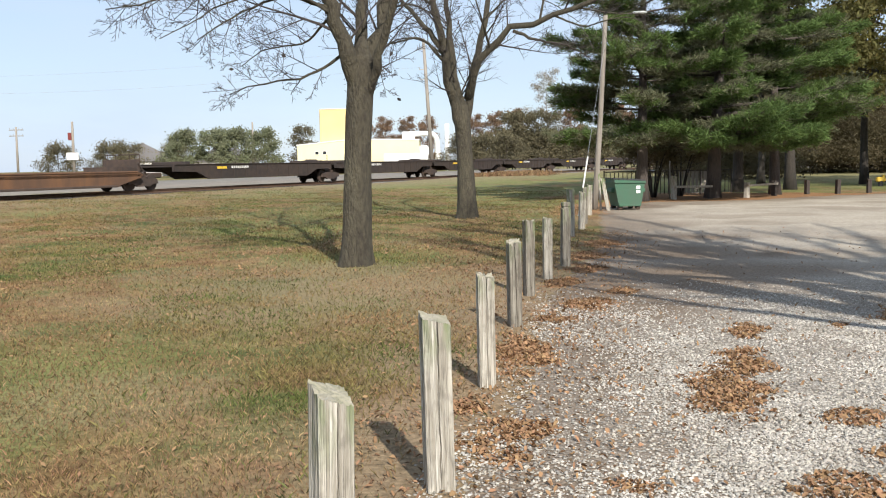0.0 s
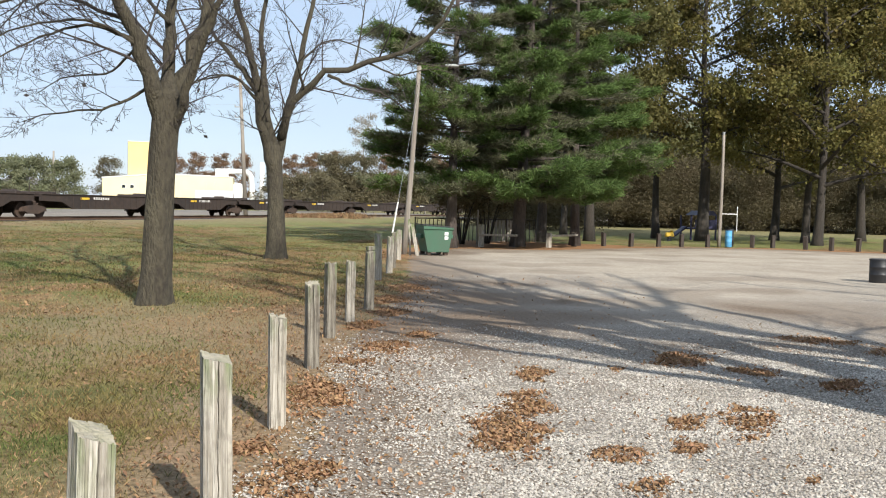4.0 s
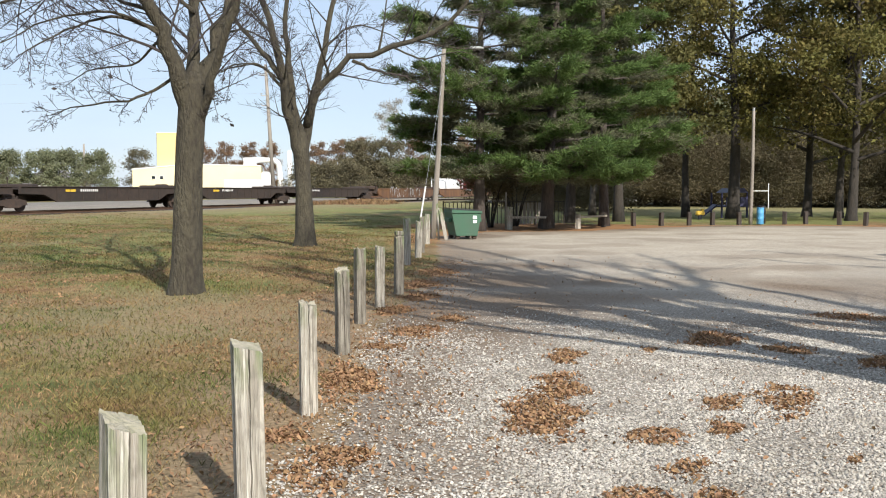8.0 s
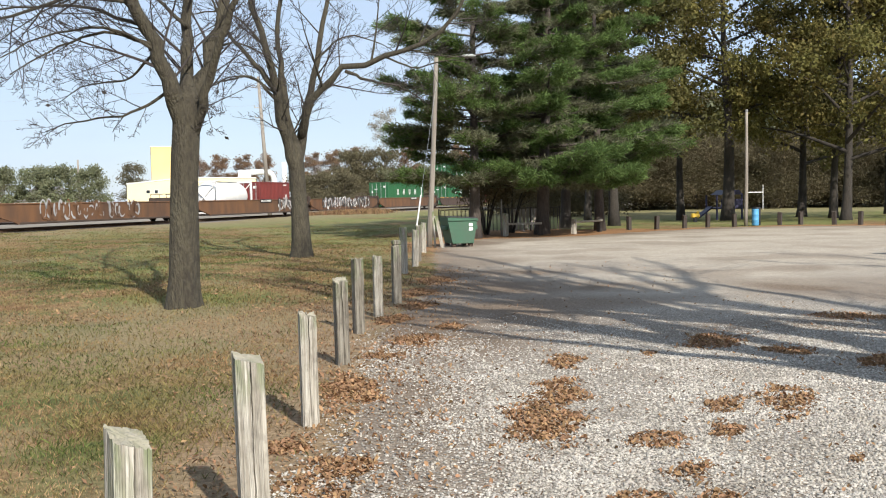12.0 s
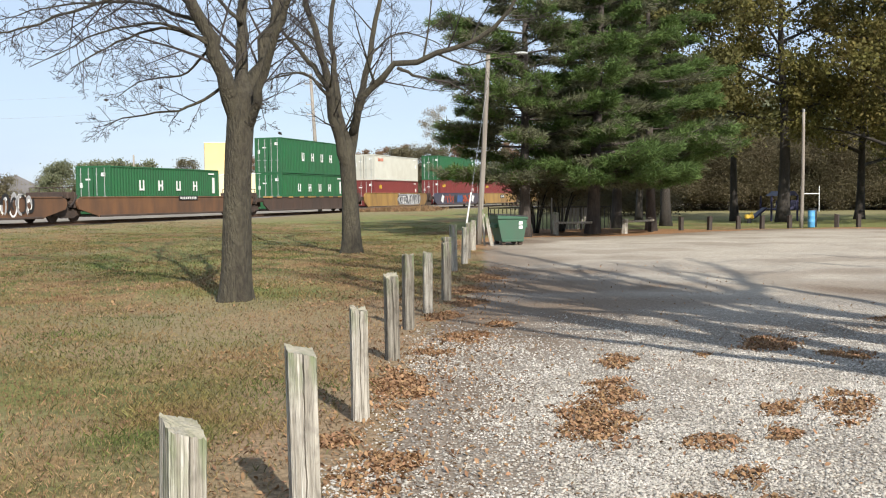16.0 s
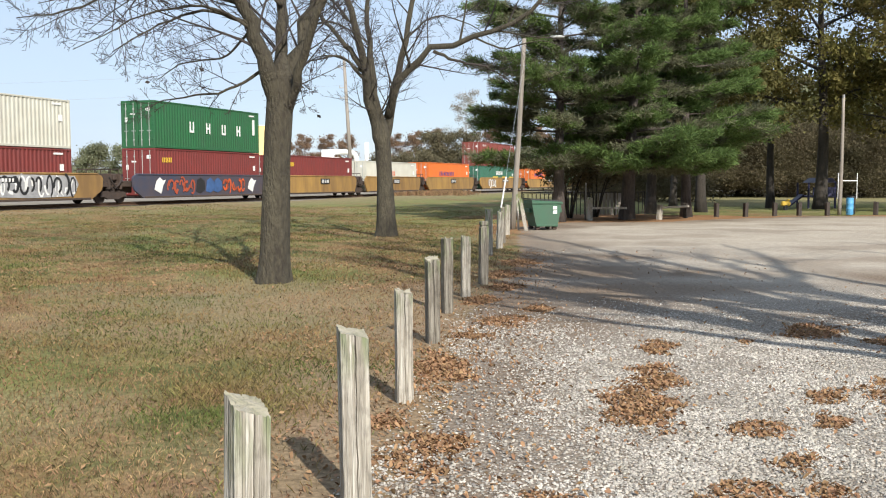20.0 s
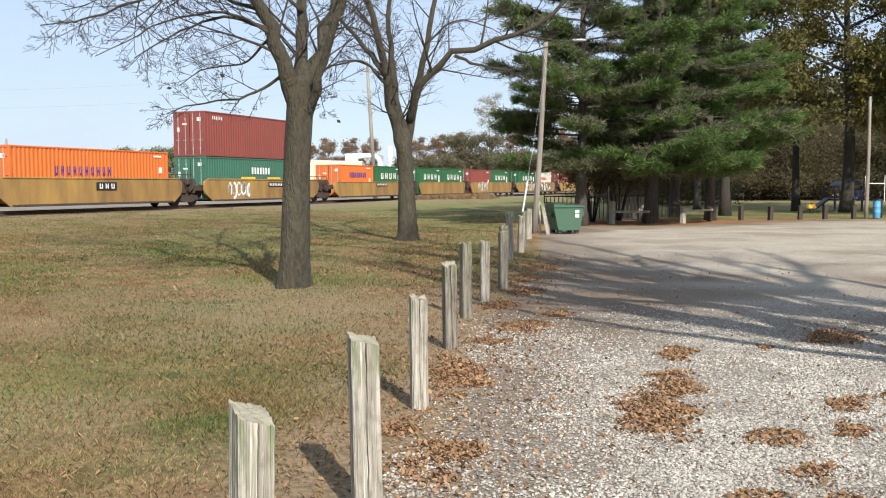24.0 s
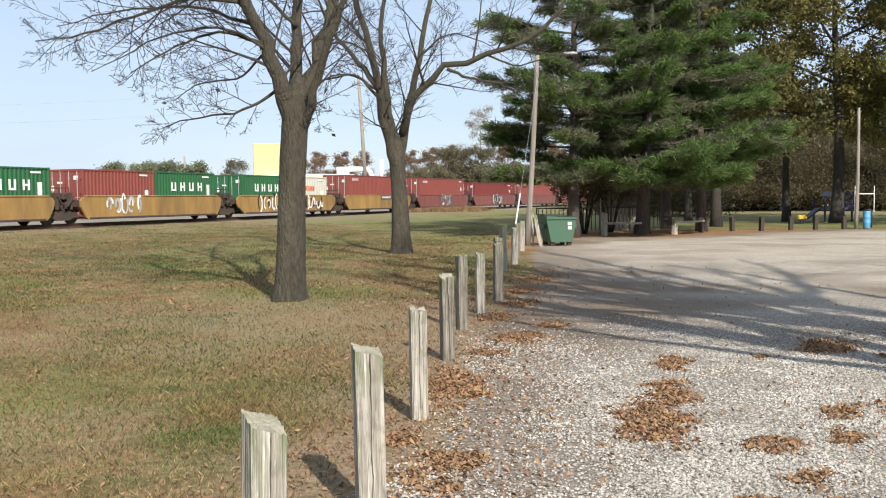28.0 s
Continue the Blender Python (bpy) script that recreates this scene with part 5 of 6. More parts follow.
A = [((-0.02, 0, -0.1), 0.30), ((0, 0, 0.45), 0.235), ((0.05, 0, 1.8), 0.205), ((0.12, 0, 2.8), 0.21), ((0.15, 0, 3.2), 0.205), ((0.17, 0, 3.6), 0.05)]
bare_tree("tree", "leafless shade tree with grey furrowed bark in the grass", (-1.44, 15.06, 0), A, [
    (flat_limb(0, [(0.10, 2.75), (-0.02, 3.3), (-0.25, 3.95), (-0.52, 4.6), (-0.95, 5.6), (-1.3, 7.2)], -0.8), 0.165, 0.05),
    (flat_limb(0, [(0.13, 2.8), (0.14, 3.6), (0.16, 4.5), (0.2, 5.6), (0.1, 7.6)], 0.9), 0.13, 0.045),
    (flat_limb(0, [(0.16, 2.7), (0.28, 3.3), (0.48, 3.95), (0.75, 4.9), (1.0, 6.2), (1.2, 7.4)], 0.5), 0.155, 0.05),
    (flat_limb(0, [(0.2, 2.6), (0.42, 3.2), (0.68, 3.9), (0.92, 4.6), (1.3, 5.6)], -1.0), 0.09, 0.035),
    (flat_limb(0, [(-0.1, 3.38), (-0.5, 3.12), (-1.0, 2.98), (-1.63, 2.90), (-2.0, 2.78)], 0.3), 0.030, 0.006),
    (flat_limb(-0.33, [(-0.27, 4.0), (-0.9, 4.15), (-1.6, 3.9), (-2.2, 3.5)], -0.8), 0.032, 0.008),
    (flat_limb(-0.48, [(-0.52, 4.6), (-1.4, 4.7), (-2.3, 4.45), (-3.2, 4.2), (-3.9, 4.15)], 0.3), 0.04, 0.008),
    ([(-0.2, -0.3, 3.9), (-0.9, -0.6, 4.2), (-1.8, -0.8, 4.0), (-2.7, -1.0, 3.5)], 0.03, 0.006),
    ([(-0.4, -0.2, 4.3), (-1.5, 0.4, 4.7), (-2.8, 0.8, 4.7), (-3.8, 1.0, 4.5)], 0.034, 0.006),
    ([(-0.7, -0.4, 5.0), (-2.0, -0.8, 5.5), (-3.2, -1.0, 5.4), (-4.3, -1.2, 5.1)], 0.036, 0.006),
    ([(0.15, 0.3, 4.4), (-0.8, 1.2, 5.2), (-2.2, 2.0, 5.0), (-3.4, 2.4, 4.3)], 0.034, 0.006),
    ([(-0.3, -0.2, 3.9), (-0.8, 0.5, 3.6), (-1.5, 0.9, 3.55), (-2.0, 1.2, 3.3)], 0.024, 0.006),
    ([(0.5, 0.1, 4.0), (0.9, 0.7, 4.2), (1.4, 1.0, 4.0), (1.7, 1.2, 3.6)], 0.024, 0.006),
    ([(0.8, 0.2, 5.0), (1.4, -0.4, 5.3), (2.0, -0.8, 4.9), (2.4, -1.0, 4.4)], 0.028, 0.006),
    ([(0.15, 0.5, 6.5), (1.4, 1.2, 8.2), (2.8, 1.6, 9.8), (3.6, 1.8, 11.5)], 0.07, 0.02),
    ([(-1.2, -0.6, 6.8), (-2.6, -0.4, 8.6), (-4.0, 0.4, 10.0), (-5.2, 0.8, 11.0)], 0.07, 0.02),
    ([(0.1, 0.9, 7.2), (-0.6, 2.0, 9.0), (-1.2, 2.6, 11.0), (-1.4, 3.0, 13.0)], 0.07, 0.02),
    ([(1.1, 0.4, 7.2), (1.6, -0.8, 9.2), (1.4, -1.8, 11.2), (1.2, -2.2, 12.6)], 0.07, 0.02),
    *[([(0.1 * math.cos(a), 0.1 * math.sin(a), z), (1.5 * math.cos(a), 1.5 * math.sin(a), z + 1.8), (3.4 * math.cos(a), 3.4 * math.sin(a), z + 3.4), (4.8 * math.cos(a), 4.8 * math.sin(a), z + 4.4)], 0.06, 0.02) for a, z in ((0.4, 6.0), (1.5, 6.6), (2.6, 6.2), (3.7, 6.9), (4.7, 6.3), (5.6, 7.2))],
    (flat_limb(0.15, [(0.38, 3.6), (0.42, 3.2), (0.47, 2.95), (0.53, 2.72)], -0.2), 0.012, 0.004),
], 11, 11)
B = [((0, 0, -0.1), 0.36), ((0, 0, 0.5), 0.265), ((-0.04, 0, 1.8), 0.215), ((-0.08, 0, 2.7), 0.225), ((-0.1, 0, 3.1), 0.2), ((-0.1, 0, 3.5), 0.05)]
bare_tree("tree", "leafless forked tree with one long arching limb", (0.64, 26.75, 0), B, [
    (flat_limb(0, [(-0.08, 2.4), (-0.22, 3.1), (-0.5, 4.1), (-0.75, 5.4), (-1.15, 6.9), (-1.5, 8.6)], -0.9), 0.19, 0.06),
    (flat_limb(0, [(-0.1, 2.7), (-0.18, 3.5), (-0.35, 4.9), (-0.42, 6.2), (-0.3, 8.4)], 0.8), 0.15, 0.05),
    (flat_limb(0, [(-0.06, 2.5), (0.08, 3.4), (0.35, 4.6), (0.75, 6.3), (1.05, 8.2)], 0.3), 0.16, 0.05),
    (flat_limb(0.06, [(0.08, 3.4), (0.26, 4.1), (0.6, 4.7), (1.3, 5.15), (2.4, 5.5), (3.4, 5.85), (4.3, 6.6), (4.7, 7.5)], -1.6), 0.13, 0.04),
    (flat_limb(-0.42, [(-0.6, 4.7), (-1.2, 5.5), (-1.8, 6.3), (-2.3, 7.4)], 0.6), 0.09, 0.03),
    (flat_limb(-0.40, [(-0.56, 4.4), (-1.2, 5.0), (-1.8, 4.95), (-2.4, 4.7)], -0.6), 0.05, 0.012),
    ([(-0.5, 0.2, 4.6), (-1.4, 0.8, 5.2), (-2.4, 1.2, 5.0), (-3.2, 1.6, 4.2)], 0.035, 0.007),
    ([(0.6, 0.1, 5.6), (1.4, 0.6, 6.3), (2.4, 1.0, 6.2), (3.4, 1.2, 5.6)], 0.035, 0.007),
    ([(-0.8, -0.4, 5.8), (-1.7, -1.0, 6.6), (-2.9, -1.4, 6.4), (-3.8, -1.6, 5.6)], 0.035, 0.007),
    ([(2.4, -0.9, 5.5), (3.2, -1.0, 5.2), (4.2, -1.2, 5.4), (5.2, -1.4, 5.0)], 0.03, 0.007),
    ([(-1.4, -0.8, 8.4), (-2.8, -1.0, 10.2), (-4.4, -0.6, 11.6), (-6.0, 0, 12.6)], 0.08, 0.02),
    ([(-0.3, 0.8, 8.2), (-0.6, 1.8, 10.4), (-1.2, 2.8, 12.6), (-1.4, 3.4, 14.4)], 0.08, 0.02),
    ([(1.0, 0.3, 8.0), (2.0, 0.6, 10.0), (3.2, 1.4, 11.8), (4.4, 1.8, 13.2)], 0.08, 0.02),
    *[([(0.1 * math.cos(a), 0.1 * math.sin(a), z), (1.5 * math.cos(a), 1.5 * math.sin(a), z + 1.8), (3.6 * math.cos(a), 3.6 * math.sin(a), z + 3.4), (5.2 * math.cos(a), 5.2 * math.sin(a), z + 4.2)], 0.06, 0.02) for a, z in ((0.4, 7.4), (1.5, 8.0), (2.6, 7.6), (3.7, 8.3), (4.7, 7.7), (5.6, 8.6))],
    (flat_limb(-0.69, [(1.3, 5.15), (2.0, 4.9), (2.8, 4.75), (3.5, 4.3)], -0.5), 0.05, 0.012),
], 12, 11)

# pines behind the dumpster
pine_tree("pine_tree", "tall white pine with dark drooping boughs", (7.82, 37.39, 0), 17, 5.6, 4.3, 21, (0.2, 0.5), 1.4, 0.25, [(3.75, 3.3, 3.5), (3.9, 2.9, 3.0), (3.8, 3.8, 3.3), (3.7, 4.5, 2.4), (6.3, 3.2, 3.4), (6.0, 2.6, 3.2)] + [(6.4 + 0.4 * k, 2.6 + (k * 1.3) % 3.1, 2.8 + 0.4 * (k % 3)) for k in range(11)], 0.5)
pine_tree("pine_tree", "white pine with bright green low boughs", (10.98, 38.75, 0), 18, 3.4, 5.2, 22, (0.8, 0.3), 1.8, 0.30, [(3.3, 4.4, 4.6), (3.5, 5.0, 4.8), (3.6, 5.5, 4.5), (3.9, 4.0, 4.4), (4.2, 4.7, 4.6), (4.7, 5.2, 4.3), (3.3, 5.8, 3.9)])
pine_tree("pine_tree", "white pine standing behind the others", (14.3, 46.1, 0), 17, 4.0, 4.8, 23, (0.3, 0.3), 1.2, 0.28)
pine_tree("pine_tree", "slim white pine between the larger ones", (14.6, 41.8, 0), 18, 5.2, 4.4, 24, (-0.2, 0.2), 1.3, 0.24)

# dark many-stemmed shrubs under the pines
def shrub(x, y, h, reach, seed):
    r = random.Random(seed)
    ob = thing("shrub", "dark many-stemmed shrub with thin leaves under the pines", "shrub", pose(x, y, 0))
    tips, tw = [], Shape()
    for k in range(6):
        a = k * 1.05 + r.uniform(-0.3, 0.3)
        path = bend([(0.06 * math.cos(a), 0.06 * math.sin(a), -0.05), (reach * 0.3 * math.cos(a), reach * 0.3 * math.sin(a), h * 0.5), (reach * 0.75 * math.cos(a), reach * 0.75 * math.sin(a), h * r.uniform(0.8, 1.05))], 6)
        stem, rad = Shape(), [0.045 - 0.006 * j for j in range(7)]
        stem.tube(path, rad, 6)
        part("stem", stem, M["oak_bark"], ob, smooth=True)
        ramify(tw, path, rad, r, 2, tw, 0.9, 0.35, 5, 0.5, 0.15, tips)
    tagged(part("fine_branching", tw, M["twig"], ob, fix=False), kind="stuff")
    tagged(part("leaves", leaf_cloud([tuple(t) for t in tips], 3800, 0.055, seed, (0.22, 0.22, 0.16), M["wood_edge"]), None, ob), kind="stuff")


shrub(8.95, 40.4, 2.6, 1.2, 81)
shrub(10.2, 40.9, 3.0, 1.6, 82)

# trees beside the camera's place, whose shade falls on the lot and the lawn
C = [((0, 0, -0.1), 0.42), ((0, 0, 0.5), 0.32), ((0.05, 0, 2.8), 0.27), ((0, 0, 4.2), 0.24), ((0, 0, 4.8), 0.18)]
for x, y, seed in ((7.6, 1.7, 14), (9.6, 3.0, 18)):
    shade_tree = bare_tree("tree", "leafless shade tree standing beside the lot", (x, y, 0), C, [
        ([(0, 0, 3.8), (-1.2, 0.4, 6.2), (-2.2, 0.8, 8.6), (-3.0, 1.0, 11.5)], 0.19, 0.05),
        ([(0, 0, 4.0), (1.0, 0.5, 6.4), (1.8, 1.0, 9.0), (2.6, 1.0, 12.0)], 0.19, 0.05),
        ([(0, 0, 4.2), (0.2, -0.8, 7.0), (0.2, -1.2, 10.0), (0, -1.4, 13.5)], 0.18, 0.05),
        ([(0, 0, 4.0), (-0.3, 0.8, 6.6), (-0.4, 1.6, 9.4), (-0.6, 2.0, 12.5)], 0.18, 0.05),
        ([(0, 0, 3.2), (-1.6, 0.2, 5.4), (-2.7, 0.6, 6.8), (-3.6, 0.9, 8.4)], 0.14, 0.04),
        ([(0, 0, 3.4), (1.8, 0.3, 5.6), (3.4, 0.6, 6.8), (5.0, 0.4, 7.6)], 0.14, 0.04)], seed, 7)
for x, y, turn in ((19.0, 5.4, 20), (6.4, 3.6, 110), (6.9, 6.8, 60), (7.2, 5.8, 290)):
    copy_thing(shade_tree, pose(x, y, 0, 0, 0, turn))
T = [((0, 0, -0.1), 0.48), ((0, 0, 0.6), 0.38), ((0.1, 0, 5), 0.33), ((0, 0, 10), 0.28), ((0, 0, 12.5), 0.2)]
bare_tree("tree", "tall leafless tree beside the lot", (11.0, -1.8, 0), T, [
    ([(0, 0, 11.0), (2.2 * math.cos(a), 2.2 * math.sin(a), 11.0 + up * 0.35), (4.2 * math.cos(a), 4.2 * math.sin(a), 11.0 + up * 0.7), (5.4 * math.cos(a), 5.4 * math.sin(a), 11.0 + up)], 0.17, 0.05) for a, up in ((0.3, 6), (1.2, 10), (2.1, 7), (3.0, 11), (3.9, 8), (4.8, 12), (5.6, 9), (2.6, 14))], 41, 6)
SHADE = [(-15.5, 7.0, 15, 3.4, 5.6, 15, 7000), (-21.0, 19.0, 15, 3.4, 5.6, 17, 7000)]
for x, y, h, clear, reach, seed, leaves in SHADE:
    leafy_tree("oak_tree", "oak with thinning tan leaves beside the lawn", (x, y, 0), h, clear, reach, seed, "oak_leaf", "bark", leaves, 0.11, 0.3, 18, 0.5)

OAKS = [(17.7, 48.4, 15, 4.0, 4.6, 31, 0.30, "oak_leaf"), (24.5, 55.2, 18, 4.2, 5.0, 32, 0.26, "oak_leaf_b"), (25.3, 50.6, 19, 4.8, 6.0, 33, 0.38, "oak_leaf_b"),
        (32.1, 54.4, 18, 3.0, 5.6, 34, 0.32, "oak_leaf"), (31.0, 49.2, 18, 2.9, 5.6, 35, 0.28, "oak_leaf_b"), (28.8, 44.6, 17, 2.6, 5.4, 36, 0.32, "oak_leaf_b"),
        (34.6, 46.0, 18, 2.5, 5.6, 37, 0.30, "oak_leaf"), (19.6, 58.5, 17, 4.5, 5.2, 38, 0.24, "oak_leaf"), (38.6, 55.0, 19, 4.0, 6.0, 39, 0.34, "oak_leaf")]
for x, y, h, clear, reach, seed, tr_r, mat in OAKS:
    leafy_tree("oak_tree", "tall oak with thinning olive and yellow leaves" if mat == "oak_leaf_b" else "tall oak with tan and olive autumn leaves", (x, y, 0), h, clear, reach, seed, mat, "oak_bark", 19000, 0.110, tr_r, 20, 0.38)

# woods behind the field
WOOD = [leafy_tree("woodland_tree", "dark woodland tree with thin brown leaves", (60, 105, 0), 13, 1.2, 5.5, 51, "wood_edge", "pine_bark", 6000, 0.24, 0.25, 14, 0.7),
        leafy_tree("woodland_tree", "woodland tree with dull green leaves", (30, 112, 0), 12, 1.0, 5.0, 52, "bush_leaf", "pine_bark", 6000, 0.24, 0.22, 14, 0.7),
        leafy_tree("woodland_tree", "woodland tree with olive leaves", (45, 110, 0), 13.5, 1.5, 5.5, 53, "oak_leaf", "pine_bark", 6000, 0.24, 0.25, 14, 0.7)]
WOOD.append(leafy_tree("undergrowth", "dark woodland undergrowth at the field's edge", (38, 96, 0), 6.5, 0.1, 4.2, 54, "wood_edge", "pine_bark", 22000, 0.085, 0.08, 16, 0.7))
rng = random.Random(5)
for i in range(34):
    a = radians(15.5 + 33 * i / 33 + rng.uniform(-0.5, 0.5))
    d = rng.uniform(97, 104)
    copy_thing(WOOD[3], pose(d * math.sin(a), d * math.cos(a), -0.2, 0, 0, rng.uniform(0, 360)))
for i in range(30):
    a = radians(15 + 34 * i / 29 + rng.uniform(-0.5, 0.5))
    d = rng.uniform(106, 112)
    copy_thing(WOOD[3], pose(d * math.sin(a), d * math.cos(a), -0.3, 0, 0, rng.uniform(0, 360)))
for x, y in ((22, 71), (25, 77), (21.5, 79)):
    copy_thing(WOOD[3], pose(x, y, -1.0, 0, 0, rng.uniform(0, 360)))
for i in range(28):
    a = radians(15.5 + 33 * i / 27 + rng.uniform(-0.6, 0.6))
    d = rng.choice((106, 113, 121))
    copy_thing(WOOD[(0, 2, 0, 1)[i % 4] % 3], pose(d * math.sin(a), d * math.cos(a), 0, 0, 0, rng.uniform(0, 360)))

# growth beyond the track
FAR = [leafy_tree("far_tree", "far bush with grey green leaves", (-40, 170, 0), 7.8, 1.6, 4.2, 61, "bush_leaf", "pole", 7000, 0.17, 0.15, 15, 0.5, "pale_twig"),
       leafy_tree("far_tree", "far tree with russet leaves", (-8, 230, 0), 13.0, 1.5, 3.8, 62, "russet", "twig", 5200, 0.17, 0.18, 14, 0.5),
       leafy_tree("far_tree", "far tree with pale thin leaves", (21, 188, 0), 20, 4, 5.0, 63, "pale_tree", "pole", 5000, 0.12, 0.22, 22, 0.4, "pale_twig"),
       leafy_tree("far_tree", "far dark olive tree", (14, 185, 0), 11, 0.6, 4.6, 64, "far_olive", "twig", 6000, 0.17, 0.2, 15, 0.6),
       leafy_tree("far_thicket", "brown autumn thicket beyond the track", (12, 172, 0), 6, 0.2, 4.2, 65, "far_olive", "twig", 5000, 0.16, 0.1, 16, 0.6, "pale_twig")]
for i in range(16):
    copy_thing(FAR[4], pose(5 + 2.6 * i + rng.uniform(-1, 1), 182 + 0.4 * i + rng.uniform(-4, 4), 0, 0, 0, rng.uniform(0, 360)))
for k, x, y in [(0, -46, 172), (0, -36, 168), (0, -32, 172), (1, -13, 228), (1, -18, 232), (1, -3, 226), (1, 8, 226), (3, -33, 232), (3, 17, 186), (3, 21, 182), (1, 26, 186), (0, 29, 186), (3, 34, 190), (1, 38, 196), (0, 43, 200), (3, 47, 205), (1, 52, 212), (0, 33, 184), (3, 58, 218),
                (4, -66, 190), (4, -61, 186), (4, -54, 196), (4, -76, 190), (1, 12, 215), (1, 16, 205)] + [(3, 62, 226), (1, 66, 232)]:
    copy_thing(FAR[k], pose(x, y, 0, 0, 0, rng.uniform(0, 360)))

# ---- posts along the lot ----
def wood_post(name, label, x, y, w, d, h, turn, seed, lean=(0, 0), mat="post", group="posts along the lot"):
    """A sawn wooden post: split faces, worn top, shallow cracks."""
    r = random.Random(seed)
    ob = thing(name, label, "post", pose(x, y, float(land(x, y)) - 0.02, lean[0], lean[1], turn), group)
    s = Shape()
    # places along a face, closer round the crack at the sixth
    steps = (0, 0.03, 0.10, 0.22, 0.36, 0.47, 0.50, 0.53, 0.66, 0.80, 0.90, 0.97)
    k = len(steps)
    outline = []
    for a, b, c, e in ((-1, -1, 1, -1), (1, -1, 1, 1), (1, 1, -1, 1), (-1, 1, -1, -1)):
        for t in steps:
            outline.append([(a + (c - a) * t) * w / 2, (b + (e - b) * t) * d / 2])
    groove = [r.choice((0, 0, 0.0006, 0.0016, 0.003)) for _ in outline]
    split = [r.choice((0.026, 0.02, 0.008)) if seed > 73 else (0.03, 0.012, 0.01, 0.02)[q] for q in range(4)]
    sway = [r.uniform(-0.05, 0.05) for _ in range(4)]
    rows = [0, 0.08, 0.18, 0.28, 0.38, 0.48, 0.58, 0.68, 0.77, 0.85, 0.91, 0.96, 1.0]
    v, f = [], []
    tilt = {70: (-0.30, 0.25), 71: (-0.24, 0.16), 72: (-0.14, 0.10), 73: (0.10, 0.2)}.get(seed, (r.uniform(-0.22, 0.22), r.uniform(-0.2, 0.2)))
    chip = [r.gauss(0, 0.0035 if seed < 72 else 0.010) for _ in outline]
    for i, u in enumerate(rows):
        wander = [sway[q] * math.sin(5 * u + q) + r.gauss(0, 0.012) for q in range(4)]
        for q, (px, py) in enumerate(outline):
            face, j = q // k, q % k
            m_ = max(abs(px) / w, abs(py) / d) * 2
            g = 1 - groove[q] * 2 / w - (0.07 if j == 0 else 0.015 if j in (1, k - 1) else 0)
            if 4 <= j <= 8:
                mv = wander[face] * (1 if 5 <= j <= 7 else 0.5)
                px, py = (px + mv * w, py) if face == 0 else (px, py + mv * d) if face == 1 else (px - mv * w, py) if face == 2 else (px, py - mv * d)
            if j == 6:
                deep = split[face] * (0.15 + 0.85 * smooth_step(0.0, 0.75, u)) * (0.6 + 0.4 * math.sin(9 * u + face * 2))
                px, py = (px, py + deep) if face == 0 else (px - deep, py) if face == 1 else (px, py - deep) if face == 2 else (px + deep, py)
            z = h * u
            if u > 0.9:
                z += (u - 0.9) * 10 * (tilt[0] * px + tilt[1] * py + chip[q])
            v.append((px * g + r.gauss(0, 0.0005), py * g + r.gauss(0, 0.0005), z))
    m = len(outline)
    for i in range(len(rows) - 1):
        for q in range(m):
            f.append((i * m + q, i * m + (q + 1) % m, (i + 1) * m + (q + 1) % m, (i + 1) * m + q))
    part("shaft", s.add(v, f), M[mat], ob)
    cap = Shape()
    top = [v[(len(rows) - 1) * m + q] for q in range(m)]
    c = (0, 0, sum(p[2] for p in top) / m - 0.004)
    cap.add(top + [c], [(q, (q + 1) % m, m) for q in range(m)])
    part("worn_top", cap, M["old_post" if mat == "old_post" else "post_end"], ob, "mossy worn end grain")
    return ob


# x, y, width, depth, height, turn
POSTS = [(-0.485, 3.10, 0.125, 0.135, 0.90, 24), (-0.125, 4.68, 0.142, 0.14, 0.89, 10), (0.22, 6.85, 0.12, 0.13, 0.83, 6), (0.62, 9.33, 0.125, 0.13, 0.86, 12), (0.96, 11.5, 0.12, 0.13, 0.93, 15),
         (1.37, 13.1, 0.12, 0.13, 0.86, 4), (1.82, 14.65, 0.13, 0.13, 0.92, 10), (2.70, 20.4, 0.14, 0.14, 1.02, 8), (3.25, 22.6, 0.14, 0.14, 0.9, 5), (3.62, 24.6, 0.14, 0.14, 0.95, 5), (4.35, 28.4, 0.14, 0.14, 0.92, 0)]
for i, (x, y, w, d, h, turn) in enumerate(POSTS):
    wood_post("wooden_post", "weathered grey wooden post with a cracked, mossy top" if i < 3 else "weathered grey wooden post at the gravel's edge", x, y, w, d, h, turn, 70 + i, (random.uniform(-1.5, 1.5), random.uniform(-1.5, 1.5)), "post_dark" if i in (3, 4, 6, 9) else "post")
BOLLARDS = [(9.3, 38.3), (10.75, 38.2), (12.33, 38.6), (14.05, 40.3), (15.9, 41.5), (17.2, 41.4), (19.1, 42.6), (20.42, 42.9), (21.85, 43.0), (23.95, 42.5), (25.0, 42.4), (25.9, 41.0), (26.6, 40.0), (27.6, 39.4), (28.6, 38.8), (29.8, 38.0), (31.0, 37.2)]
for i, (x, y) in enumerate(BOLLARDS):
    pale = i in (0, 2)
    wood_post("bollard_post", "pale wooden bollard post" if pale else "short dark wooden bollard at the lot's edge", x, y, 0.18, 0.18, 0.95 if i == 0 else 0.64, random.uniform(0, 40), 90 + i, (random.uniform(-2, 2), random.uniform(-6 if i == 3 else -2, 2)), "post" if pale else "old_post", "bollards round the lot")


